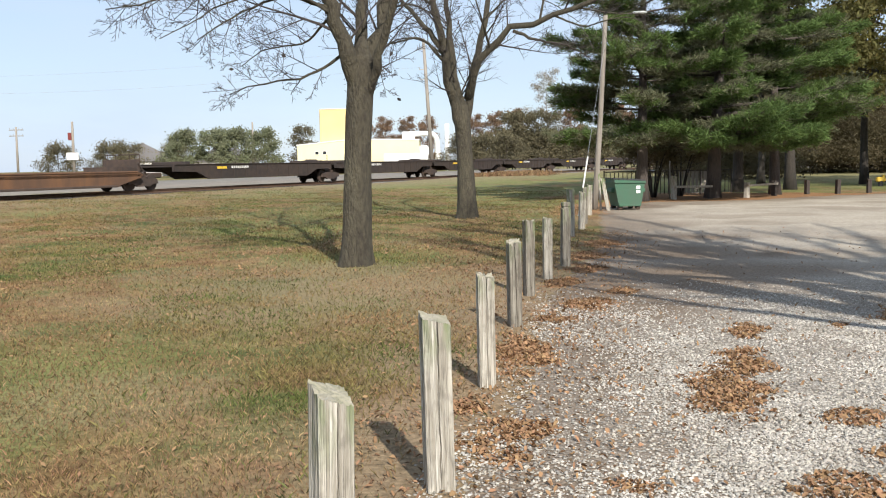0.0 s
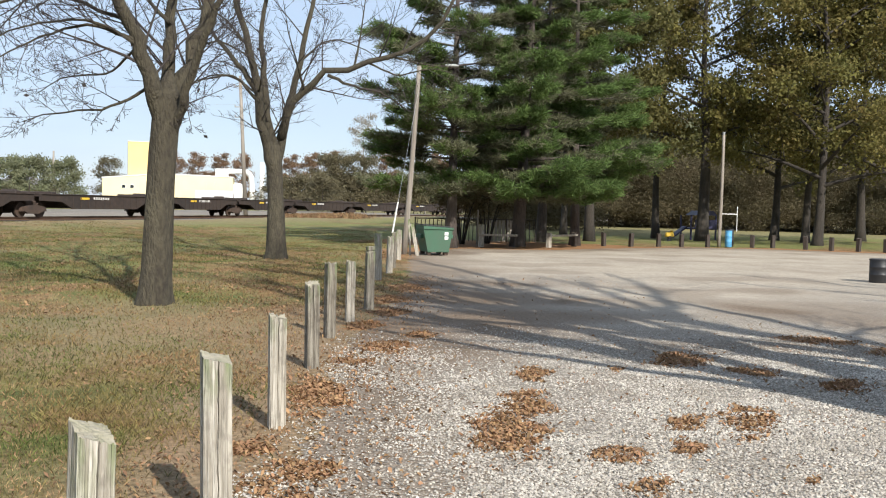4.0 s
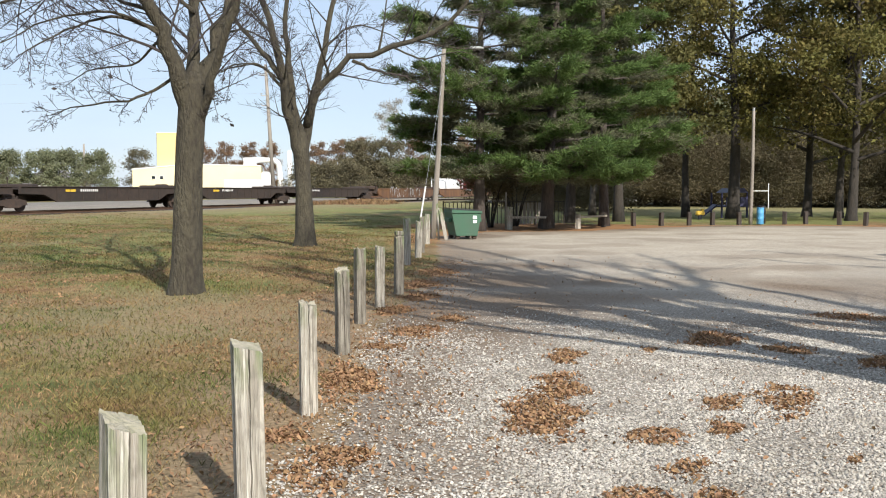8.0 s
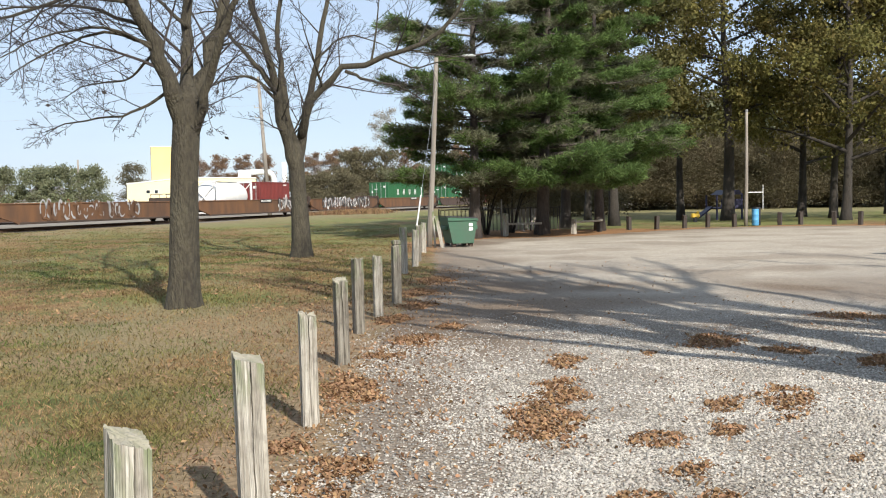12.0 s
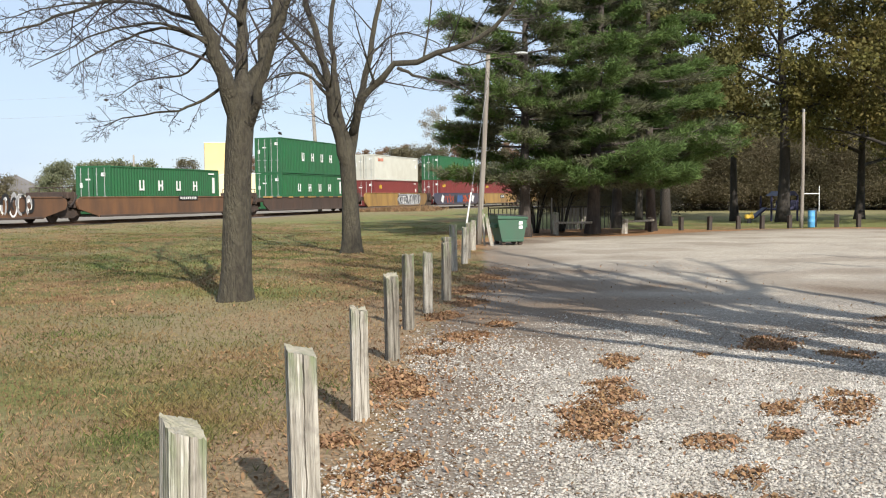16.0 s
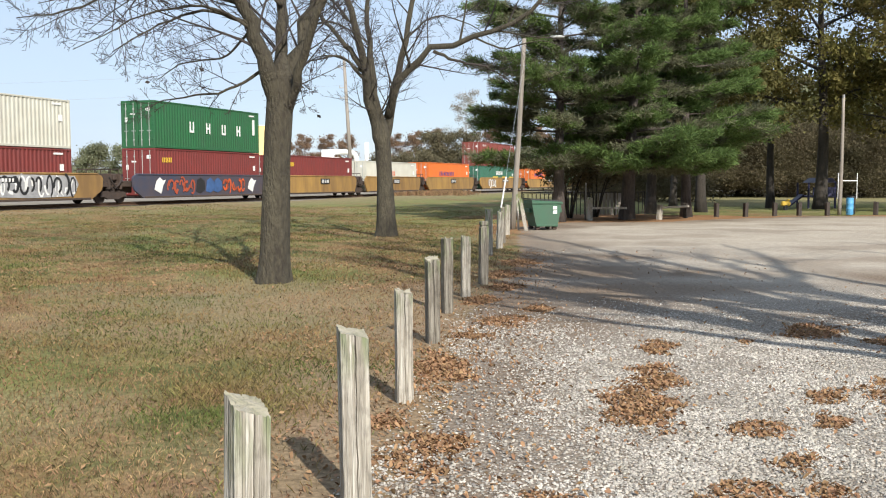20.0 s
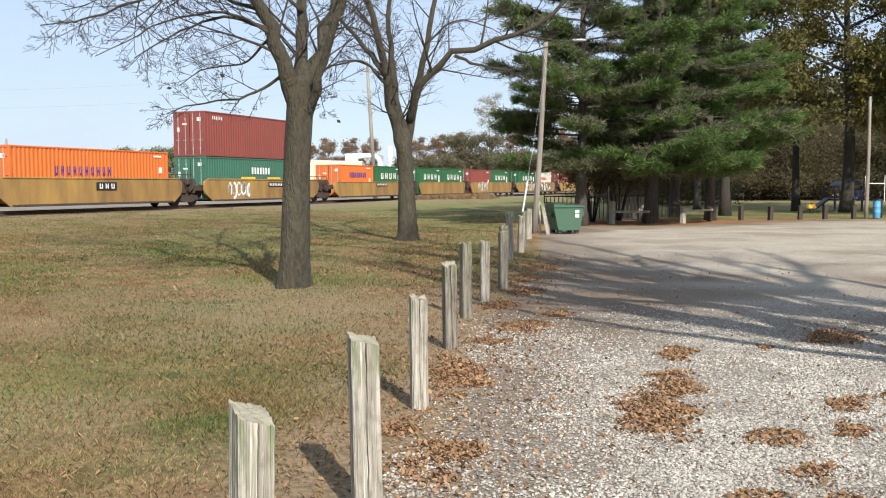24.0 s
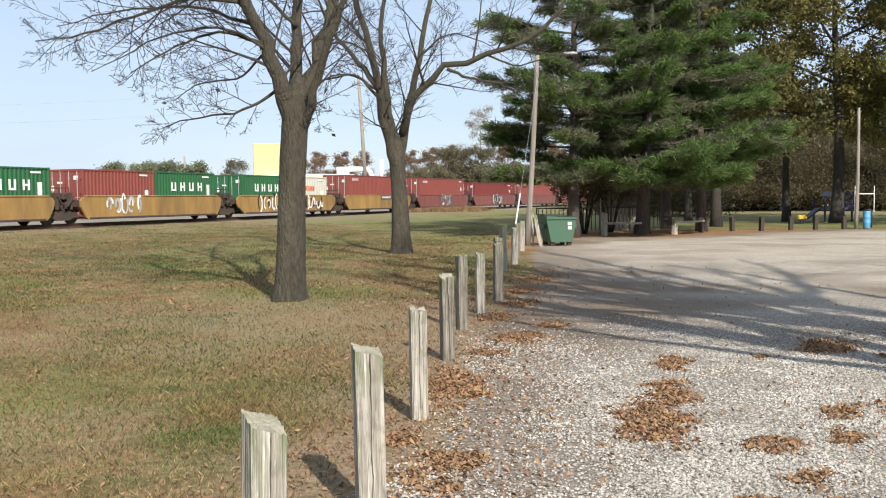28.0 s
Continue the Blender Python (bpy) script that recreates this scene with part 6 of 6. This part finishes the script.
for (x0, y0), (x1, y1) in ((BOLLARDS[0], BOLLARDS[1]), (BOLLARDS[2], BOLLARDS[3])):
    L = math.hypot(x1 - x0, y1 - y0)
    rb = thing("rail_board", "pale weathered board spanning two bollards", "board", pose(x0, y0, 0, 0, 0, math.degrees(math.atan2(y1 - y0, x1 - x0))))
    part("board", Shape().box((L / 2, -0.13, 0.52), (L + 0.1, 0.04, 0.09), 0.01), M["post"], rb)


for z, w in ((0.915, 0.10), (0.975, 0.125)):
    tip = Shape().box((0, 0, z), (w, w, 0.07), 0.012)
    part("top_block", tip, M["post_dark"], bpy.data.objects["wooden_post.006"], "dark weathered top block")
stake = thing("thin_stake", "thin pale stake behind the wooden bollard", "stake", pose(9.28, 38.95, 0))
part("shaft", Shape().tube([(0, 0, -0.05), (0.02, 0, 1.55)], [0.035, 0.03], 8), M["pole"], stake, smooth=True)

# ---- poles ----
def pole(name, label, base, top, r0, r1):
    ob = thing(name, label, "pole", pose(*base))
    d = Vector(top) - Vector(base)
    part("shaft", Shape().tube(bend([(0, 0, -0.1), d * 0.5 + Vector((0.02, 0, 0)), d], 8), [r0 + (r1 - r0) * i / 8 for i in range(9)], 12), M["pole"], ob, smooth=True)
    return ob


p = pole("light_pole", "leaning grey wooden light pole beside the dumpster", (5.04, 31.74, 0), (5.40, 31.6, 6.35), 0.100, 0.072)
part("lamp_arm", Shape().tube([(0.34, -0.14, 6.15), (0.7, -0.14, 6.34), (1.28, -0.14, 6.43)], [0.010] * 3, 6), M["truck_steel"], p)
part("lamp_head", Shape().tube([(1.24, -0.14, 6.42), (1.32, -0.14, 6.42), (1.60, -0.14, 6.43), (1.72, -0.14, 6.42)], [0.02, 0.045, 0.05, 0.02], 10), M["galvanised"], p, smooth=True)
p = pole("light_pole", "thin grey wooden pole by the bollards", (22.60, 43.3, 0), (22.66, 43.3, 5.5), 0.095, 0.07)
part("lamp_head", Shape().tube([(0.06, 0, 5.4), (0.06, 0, 5.65)], [0.05, 0.07], 8), M["chrome"], p)
p = thing("guy_marker", "thin white plastic tube leaning on a guy wire", "marker", pose(3.9, 27.6, 0))
part("tube", Shape().tube([(0, 0, 0), (0.28, 0, 1.75)], [0.024, 0.024], 8), M["white"], p)
part("wire", Shape().tube([(0, 0, 0), (1.5, 4.0, 5.6)], [0.005, 0.005], 4), M["chrome"], p)


def utility_pole(base, top_z, seed, arms=1):
    ob = thing("utility_pole", "far wooden utility pole with crossarm", "utility pole", pose(*base))
    part("shaft", Shape().tube([(0, 0, -0.2), (0.05, 0, top_z)], [0.22, 0.15], 10), M["pole"], ob, smooth=True)
    for k in range(arms):
        a = part("crossarm", Shape().box((0.05, 0, top_z - 0.5 - k), (2.4, 0.12, 0.14), 0.02), M["pole"], ob)
        for x in (-1.0, -0.4, 0.5, 1.1):
            part("insulator", Shape().tube([(x, 0, top_z - 0.43 - k), (x, 0, top_z - 0.2 - k)], [0.05, 0.04], 6), M["chrome"], a)
    return ob


u = utility_pole((-0.80, 95.65, 0.1), 13.9, 1, 0)
u.matrix_basis = pose(-0.80, 95.65, 0.1, 0, -3.2, 0)
for z in (12.9, 10.9, 9.9):
    part("bracket", Shape().box((-0.3, 0, z), (0.6, 0.1, 0.1), 0.02).tube([(-0.55, 0, z - 0.05), (-0.55, 0, z + 0.25)], [0.06, 0.05], 6), M["chrome"], u)
utility_pole((-70.9, 160.2, 0), 9.0, 2, 2)
u = utility_pole((-50.0, 130.2, 0), 8.2, 3, 0)
part("sign_box", Shape().box((0, -0.3, 3.5), (1.6, 0.3, 1.0), 0.05), M["white"], u)
part("red_box", Shape().box((-0.3, -0.2, 6.2), (0.45, 0.3, 1.0), 0.05), M["box_red"], u)
utility_pole((-33.5, 171, 0), 9.6, 4, 0)


# ---- dumpster ----
def dumpster(x, y, turn):
    ob = thing("dumpster", "dark green steel dumpster with black lids", "dumpster", pose(x, y, 0.02, 0, 0, turn))
    part("bin", Shape().prism([(-0.35, 0.10), (0.37, 0.10), (0.50, 0.86), (0.47, 0.92), (-0.50, 0.98), (-0.50, 0.86)], -0.6, 0.6), M["dumpster"], ob)
    part("rim", Shape().box((0, -0.61, 0.89), (1.02, 0.06, 0.07), 0.01).box((0, 0.61, 0.89), (1.02, 0.06, 0.07), 0.01).box((0.50, 0, 0.87), (0.06, 1.28, 0.07), 0.01), M["dumpster"], ob)
    for yy in (-0.3, 0.3):
        lid = part("lid", Shape().prism([(-0.54, 1.00), (0.50, 0.93), (0.50, 0.96), (-0.54, 1.035)], yy - 0.295, yy + 0.295), M["dark_plastic"], ob)
    for xx in (-0.50, 0.53):
        part("fork_pocket", Shape().box((xx, 0, 0.62), (0.10, 0.7, 0.14), 0.02), M["dumpster"], ob)
    for xx in (-0.29, 0.29):
        for yy in (-0.45, 0.45):
            part("skid", Shape().box((xx, yy, 0.06), (0.14, 0.2, 0.13), 0.02), M["truck_steel"], ob)
    part("rib", Shape().box((0, -0.605, 0.14), (0.70, 0.03, 0.07), 0.01), M["dumpster"], ob)
    part("wheel_leg", Shape().prism([(0.40, 0.0), (0.47, 0.0), (0.52, 0.7), (0.47, 0.7)], 0.2, 0.26), M["chrome"], ob, "bare grey steel leg")
    for zz in (0.72, 0.58):
        part("sticker", Shape().box((0.28, -0.605, zz), (0.13, 0.014, 0.105), 0.004), M["white"], ob, "white paper sticker")
    return ob


dumpster(6.03, 31.55, 3)
b = thing("leaning_board", "pale board leaning on the dumpster", "board", pose(5.25, 30.6, 0.01))
part("board", Shape().prism([(0.0, 0.0), (0.12, 0.0), (-0.08, 1.05), (-0.20, 1.05)], -0.02, 0.02), M["post"], b)
b = thing("leaning_board", "thin pale stake beside the dumpster", "board", pose(5.1, 31.0, 0.01))
part("board", Shape().prism([(0.0, 0.0), (0.06, 0.0), (0.0, 1.2), (-0.06, 1.2)], -0.02, 0.02), M["post"], b)


# ---- cans, play things, goal, fence ----
def drum(name, label, x, y, r, h, mat):
    ob = thing(name, label, "trash can", pose(x, y, 0))
    part("body", Shape().tube([(0, 0, 0), (0, 0, 0.03), (0, 0, h * 0.33), (0, 0, h * 0.35), (0, 0, h * 0.37), (0, 0, h * 0.66), (0, 0, h * 0.68), (0, 0, h * 0.7), (0, 0, h)], [r * 0.93, r, r, r * 1.04, r, r, r * 1.04, r, r], 24, cap=False), mat, ob, smooth=True)
    part("rim", Shape().tube([(0, 0, h - 0.02), (0, 0, h), (0, 0, h + 0.02)], [r * 1.05, r * 1.06, r * 1.0], 24), mat, ob)
    return ob


drum("trash_drum", "light blue plastic trash drum against the pole", 22.92, 42.95, 0.165, 0.78, M["blue_can"])
drum("trash_barrel", "dark trash barrel behind the blue drum", 23.27, 43.5, 0.2, 0.86, M["black"])
drum("trash_barrel", "black steel trash barrel on the gravel", 15.35, 20.95, 0.235, 0.58, M["black"])
g = thing("goal_post", "white tubular field goal", "goal post", pose(42.17, 81.0, 0))
for x in (0.0, 1.75):
    part("upright", Shape().tube([(x, 0, 0), (x, 0, 2.3)], [0.035, 0.035], 8), M["white"], g)
part("crossbar", Shape().tube([(-0.035, 0, 1.6), (1.785, 0, 1.6)], [0.04, 0.04], 8), M["white"], g)
g = thing("goal_post", "white field goal far across the grass", "goal post", pose(66, 92.0, 0))
for x in (0.0, 3.5):
    part("upright", Shape().tube([(x, 0, 0), (x, 0, 2.4)], [0.06, 0.06], 8), M["white"], g)
part("crossbar", Shape().tube([(-0.06, 0, 1.6), (3.56, 0, 1.6)], [0.06, 0.06], 8), M["white"], g)
g = thing("play_set", "dark blue playground tower with roof and slide", "playground", pose(26.55, 53.6, 0))
for x in (-0.8, 0.8):
    for y in (-0.7, 0.7):
        part("post", Shape().tube([(x, y, 0), (x, y, 1.5)], [0.06, 0.06], 8), M["play_blue"], g)
part("deck", Shape().box((0, 0, 0.7), (1.7, 1.5, 0.1), 0.02), M["play_blue"], g)
part("panel", Shape().box((0.1, -0.72, 0.98), (1.3, 0.06, 0.5), 0.03), M["play_blue"], g)
part("roof", Shape().prism([(-0.5, 1.5), (0.85, 1.5), (0.6, 1.78), (-0.1, 1.78)], -0.75, 0.75), M["play_blue"], g)
part("slide", Shape().prism([(-0.9, 0.7), (-1.7, 0.12), (-2.0, 0.12), (-2.0, 0.2), (-1.7, 0.22), (-0.9, 0.82)], -0.3, 0.3), M["play_blue"], g)
g = thing("toy", "yellow plastic spring rider", "playground", pose(23.32, 50.6, 0))
part("seat", Shape().box((0, 0, 0.36), (0.5, 0.25, 0.26), 0.09).box((0.14, 0, 0.5), (0.14, 0.22, 0.2), 0.05), M["play_yellow"], g)
part("spring", Shape().tube([(0, 0, 0), (0, 0, 0.3)], [0.12, 0.12], 10), M["black"], g)


def fence(x0, y0, x1, y1, h):
    L = math.hypot(x1 - x0, y1 - y0)
    ob = thing("chain_fence", "weathered grey wire and slat fence under the pines", "fence", pose(x0, y0, 0, 0, 0, math.degrees(math.atan2(y1 - y0, x1 - x0))))
    n = int(L / 1.5)
    for i in range(n + 1):
        part("post", Shape().tube([(i * L / n, 0, 0), (i * L / n, 0, h + 0.05)], [0.035, 0.03], 6), M["old_post"], ob)
    part("top_rail", Shape().tube([(0, 0, h), (L, 0, h)], [0.025, 0.025], 6), M["old_post"], ob)
    k = int(L / 0.2)
    for i in range(k):
        pale = k * 0.58 < i < k * 0.86
        part("slat", Shape().box(((i + 0.5) * L / k, 0.02, h * 0.5), (0.15 if pale else 0.035, 0.014, h * 0.92)), M["pole" if pale else "old_post"], ob, "weathered grey board" if pale else "")
    return ob


fence(7.3, 43.0, 13.5, 44.5, 1.1)


# ---- buildings beyond the track ----
def plant():
    ob = thing("factory_building", "low cream metal factory with an amber tower and white ducts", "building", pose(-29.9, 200, 0))
    wall = part("wall", Shape().prism([(0, 0), (25.5, 0), (25.5, 6.6), (12, 6.9), (0, 5.9)], 0, 16), M["cream"], ob)
    ribs = Shape()
    for i in range(50):
        ribs.box((0.3 + i * 0.51, -0.02, 2.9), (0.05, 0.05, 5.7))
    part("siding_rib", ribs, M["cream"], wall)
    part("roof_edge", Shape().prism([(-0.1, 5.9), (12, 6.95), (25.6, 6.65), (25.6, 6.85), (12, 7.15), (-0.1, 6.1)], -0.1, 16.1), M["white"], ob)
    for x in (4.1, 5.7):
        w = part("window", Shape().box((x, -0.04, 4.3), (0.8, 0.1, 0.75)), M["white"], wall)
        part("pane", Shape().box((x, -0.10, 4.3), (0.66, 0.06, 0.6)), M["glass"], w)
    part("tower", Shape().box((7.3, 6, 6.75), (5.6, 6, 13.5), 0.05), M["amber"], ob)
    part("tower_edge", Shape().box((4.55, 3.2, 6.75), (0.25, 0.3, 13.4)), M["roof"], ob)
    part("tower_cap", Shape().box((7.3, 6, 13.55), (5.8, 6.2, 0.14), 0.02), M["white"], ob)
    part("low_block", Shape().box((10.9, 4, 8.0), (1.7, 3, 2.6), 0.05), M["cream"], ob)
    part("filter_house", Shape().box((23.2, 4, 7.6), (2.6, 3, 1.8), 0.05), M["white"], ob)
    duct = bend([(23.4, 3, 8.0), (27.0, 3, 8.0), (28.6, 3, 7.7), (29.3, 3, 6.0), (29.4, 3, 0.4)], 16)
    part("duct", Shape().tube(duct, [0.55] * 17, 14), M["white"], ob, smooth=True)
    part("smokestack", Shape().tube([(31.4, 3, 0), (31.4, 3, 10.0)], [0.5, 0.5], 14), M["white"], ob, smooth=True)
    part("cyclone", Shape().tube([(26.4, 3, 0.6), (26.4, 3, 2.2), (26.4, 3, 5.2), (26.4, 3, 5.6)], [0.3, 1.1, 1.1, 0.5], 16), M["white"], ob, smooth=True)
    part("truck_trailer", Shape().box((22.5, -6, 2.6), (8, 2.5, 2.4), 0.05), M["white"], ob)
    return ob


plant()


def house(x, y, w, d, h, turn, label):
    ob = thing("house", label, "house", pose(x, y, 0, 0, 0, turn))
    part("wall", Shape().box((0, 0, h / 2), (w, d, h)), M["house_wall"], ob)
    part("roof", Shape().prism([(-w / 2 - 0.4, h), (w / 2 + 0.4, h), (0, h + w * 0.28)], -d / 2 - 0.4, d / 2 + 0.4), M["roof"], ob)
    for k in (-0.25, 0.25):
        wd = part("window", Shape().box((k * w, -d / 2 - 0.03, h * 0.55), (1.1, 0.1, 1.2)), M["white"], ob)
        part("pane", Shape().box((k * w, -d / 2 - 0.09, h * 0.55), (0.9, 0.04, 1.0)), M["glass"], wd)
    return ob


house(-64, 205, 14, 9, 3.2, 20, "far pale house with a grey roof")
house(-48, 215, 12, 9, 3.0, -10, "far white house behind the track")


# ---- fallen leaves, stones and grass close by ----
def scatter(n, x0, x1, y0, y1, seed, keep):
    r = np.random.RandomState(seed)
    x, y = r.uniform(x0, x1, n), y0 * (y1 / y0) ** r.uniform(0, 1, n)
    m = r.uniform(0, 1, n) < keep(x, y)
    return x[m], y[m], r


def fallen_leaves():
    x, y, r = scatter(560000, -1, 8, 3.0, 22, 1, lambda a, b: np.clip(smooth_step(0.35, 1.0, litter_at(a, b)) ** 1.3 * 0.8 + 0.10 * smooth_step(0.02, 0.45, litter_at(a, b)) + 0.008, 0, 1) * np.minimum(1, (b / 9)) * (1 - 0.6 * smooth_step(8, 12, b)))
    n = len(x)
    z = land(x, y) + r.uniform(0.002, 0.014, n)
    a, s = r.uniform(0, 6.28, n), r.uniform(0.009, 0.019, n)
    t1, t2 = r.normal(0, 0.55, n), r.normal(0, 0.55, n)
    ca, sa = np.cos(a), np.sin(a)
    pts = []
    for u, w, lift in ((-1.2, 0, 0.0), (-0.3, -0.62, 0.35), (0.55, -0.45, 0.25), (1.25, 0, 0.1), (0.5, 0.5, 0.3), (-0.35, 0.6, 0.4), (0.1, 0, -0.05)):
        uu, ww = u * s, w * s
        pts.append(np.stack([x + uu * ca - ww * sa, y + uu * sa + ww * ca, z + lift * s + np.abs(t1) * 0.3 * s + t1 * uu + t2 * ww], 1))
    v = np.stack(pts, 1).reshape(-1, 3)
    i = np.arange(n)[:, None] * 7
    f = np.concatenate([i + [6, q, (q + 1) % 6] for q in range(6)], 1).reshape(-1, 3)
    tagged(new("fallen_leaves", bulk("fallen_leaves", v, f, M["litter"])), "dry brown oak leaves drifted on the gravel", "leaves", kind="stuff")


def lawn_leaves():
    """Brown leaf scraps lying in the grass."""
    x, y, r = scatter(60000, -13, 2.5, 3.0, 30, 31, lambda a, b: smooth_step(0.2, -0.6, lot_depth(a, b)) * np.clip(0.16 + 0.5 * wave(a, b, 0.35, 33), 0.02, 0.7) * np.minimum(1, b / 8))
    n = len(x)
    z, a = land(x, y) + r.uniform(0.012, 0.035, n), r.uniform(0, 6.28, n)
    s = r.uniform(0.010, 0.022, n) * np.clip(y / 10, 1, 1.6)
    t1, t2 = r.normal(0, 0.5, n), r.normal(0, 0.5, n)
    pts = []
    for u, w, lift in ((-1.2, 0, 0), (0, -0.6, 0.3), (1.2, 0, 0.1), (0, 0.6, 0.3)):
        du, dw = u * np.cos(a) - w * np.sin(a), u * np.sin(a) + w * np.cos(a)
        pts.append(np.stack([x + du * s, y + dw * s, z + (lift + t1 * u + t2 * w) * s * 0.6], 1))
    i = np.arange(n)[:, None] * 4
    tagged(new("fallen_leaves", bulk("fallen_leaves", np.stack(pts, 1).reshape(-1, 3), np.concatenate([i + [0, 1, 2], i + [0, 2, 3]], 1).reshape(-1, 3), M["litter"])), "scattered brown leaf scraps in the lawn", "leaves", kind="stuff")


def stones():
    x, y, r = scatter(390000, -1, 8, 3.0, 14, 2, lambda a, b: (0.5 * smooth_step(-0.3, 0.1, lot_depth(a, b)) + 0.5 * smooth_step(0.5, 2.0, lot_depth(a, b) + 0.35 * wave(a, b, 0.8, 2))) * smooth_step(13, 8, b) * (0.35 + 0.65 * smooth_step(-0.6, 0.3, wave(a, b, 0.45, 6))))
    n = len(x)
    z = land(x, y)
    s = r.uniform(0.06, 0.118, (n, 1, 1)) ** 2 + 0.001
    base = np.array([(1, 0, 0.1), (-1, 0, 0.1), (0, 1, 0.1), (0, -1, 0.1), (0.1, 0, 0.75), (0, 0.2, -0.5)], float)
    v = base[None] * s * r.uniform(0.45, 1.45, (n, 6, 1))
    a = r.uniform(0, 6.28, n)
    ca, sa = np.cos(a)[:, None], np.sin(a)[:, None]
    v = np.stack([v[..., 0] * ca - v[..., 1] * sa + x[:, None], v[..., 0] * sa + v[..., 1] * ca + y[:, None], v[..., 2] + z[:, None] + 0.003], -1).reshape(-1, 3)
    i = np.arange(n)[:, None] * 6
    f = np.concatenate([i + list(q) for q in ((0, 2, 4), (2, 1, 4), (1, 3, 4), (3, 0, 4), (2, 0, 5), (1, 2, 5))], 1).reshape(-1, 3)
    tagged(new("gravel_stones", bulk("gravel_stones", v, f, M["stone"])), "loose pale crushed limestone gravel", "gravel", kind="stuff")


def wedge(n, y0, y1, seed, keep):
    """Places on the lawn, thinning out with distance."""
    r = np.random.RandomState(seed)
    y = y0 * (y1 / y0) ** r.uniform(0, 1, n)
    x = -1.5 - 0.62 * y + r.uniform(0, 1, n) * (3.0 + 0.72 * y)
    m = r.uniform(0, 1, n) < keep(x, y)
    return x[m], y[m], r


def grass(mat, seed, n, hmin, hmax, lush, label):
    x, y, r = wedge(n, 3.0, 56, seed, lambda a, b: (0.12 * smooth_step(0.15, -0.5, lot_depth(a, b)) + 0.88 * smooth_step(0, -1.0 - 0.8 * smooth_step(12, 6, b), lot_depth(a, b) + 0.3 * wave(a, b, 0.5, 14))) * np.clip(0.5 + lush * wave(a, b, 0.22, 9), 0.12, 1) * (line_distance(a, b) > 4.5) * (1 - (0.75 if lush > 0 else 0) * tan_patch(a, b)))
    n = len(x)
    z = land(x, y) - 0.005
    h = r.uniform(hmin, hmax, n)
    a, w = r.uniform(0, 6.28, n), r.uniform(0.0016, 0.0032, n) * np.clip(y / 6, 1, 6)
    lx, ly = r.normal(0, 0.5, n) * h, r.normal(0, 0.5, n) * h
    cx, sx = np.cos(a) * w, np.sin(a) * w
    v = np.stack([np.stack([x - cx, y - sx, z], 1), np.stack([x + cx, y + sx, z], 1), np.stack([x + lx * 0.4 + cx * 0.7, y + ly * 0.4 + sx * 0.7, z + h * 0.6], 1), np.stack([x + lx, y + ly, z + h], 1)], 1).reshape(-1, 3)
    i = np.arange(n)[:, None] * 4
    f = np.concatenate([i + [0, 1, 2], i + [0, 2, 3]], 1).reshape(-1, 3)
    tagged(new("grass", bulk("grass", v, f, M[mat])), label, "grass", kind="stuff")


def tall_grass():
    r = np.random.RandomState(9)
    n = 9000
    u = r.uniform(0, 1, n)
    x, y = 3.5 + 6.5 * u + r.normal(0, 0.9, n), 92.9 + 4 * u + r.normal(0, 1.8, n)
    z, h, a = land(x, y), r.uniform(0.15, 0.55, n), r.uniform(0, 6.28, n)
    w = r.uniform(0.012, 0.03, n)
    cx, sx, lx, ly = np.cos(a) * w, np.sin(a) * w, r.normal(0, 0.2, n), r.normal(0, 0.2, n)
    v = np.stack([np.stack([x - cx, y - sx, z], 1), np.stack([x + cx, y + sx, z], 1), np.stack([x + lx * 0.5 + cx, y + ly * 0.5 + sx, z + h * 0.6], 1), np.stack([x + lx, y + ly, z + h], 1)], 1).reshape(-1, 3)
    i = np.arange(n)[:, None] * 4
    tagged(new("tall_grass", bulk("tall_grass", v, np.concatenate([i + [0, 1, 2], i + [0, 2, 3]], 1).reshape(-1, 3), M["dry_blade"])), "tall dry grass on the track bank", "grass", kind="stuff")


tall_grass()
for k, (z, drop) in enumerate(((13.1, 9.5), (11.2, 8.2))):
    w = thing("overhead_wire", "thin overhead wire between far poles", "wire", pose(-1.5, 95.6, 0))
    part("strand", Shape().tube(bend([(0, 0, z), (-30, -8, (z + drop) / 2 - 0.9), (-62, -16, drop)], 20), [0.007] * 21, 4), M["chrome"], w)
fallen_leaves()
lawn_leaves()
stones()
grass("blade", 3, 500000, 0.018, 0.058, 1.1, "short green and olive lawn grass")
grass("dry_blade", 4, 280000, 0.012, 0.042, -0.9, "short dry tan lawn grass")

motions()
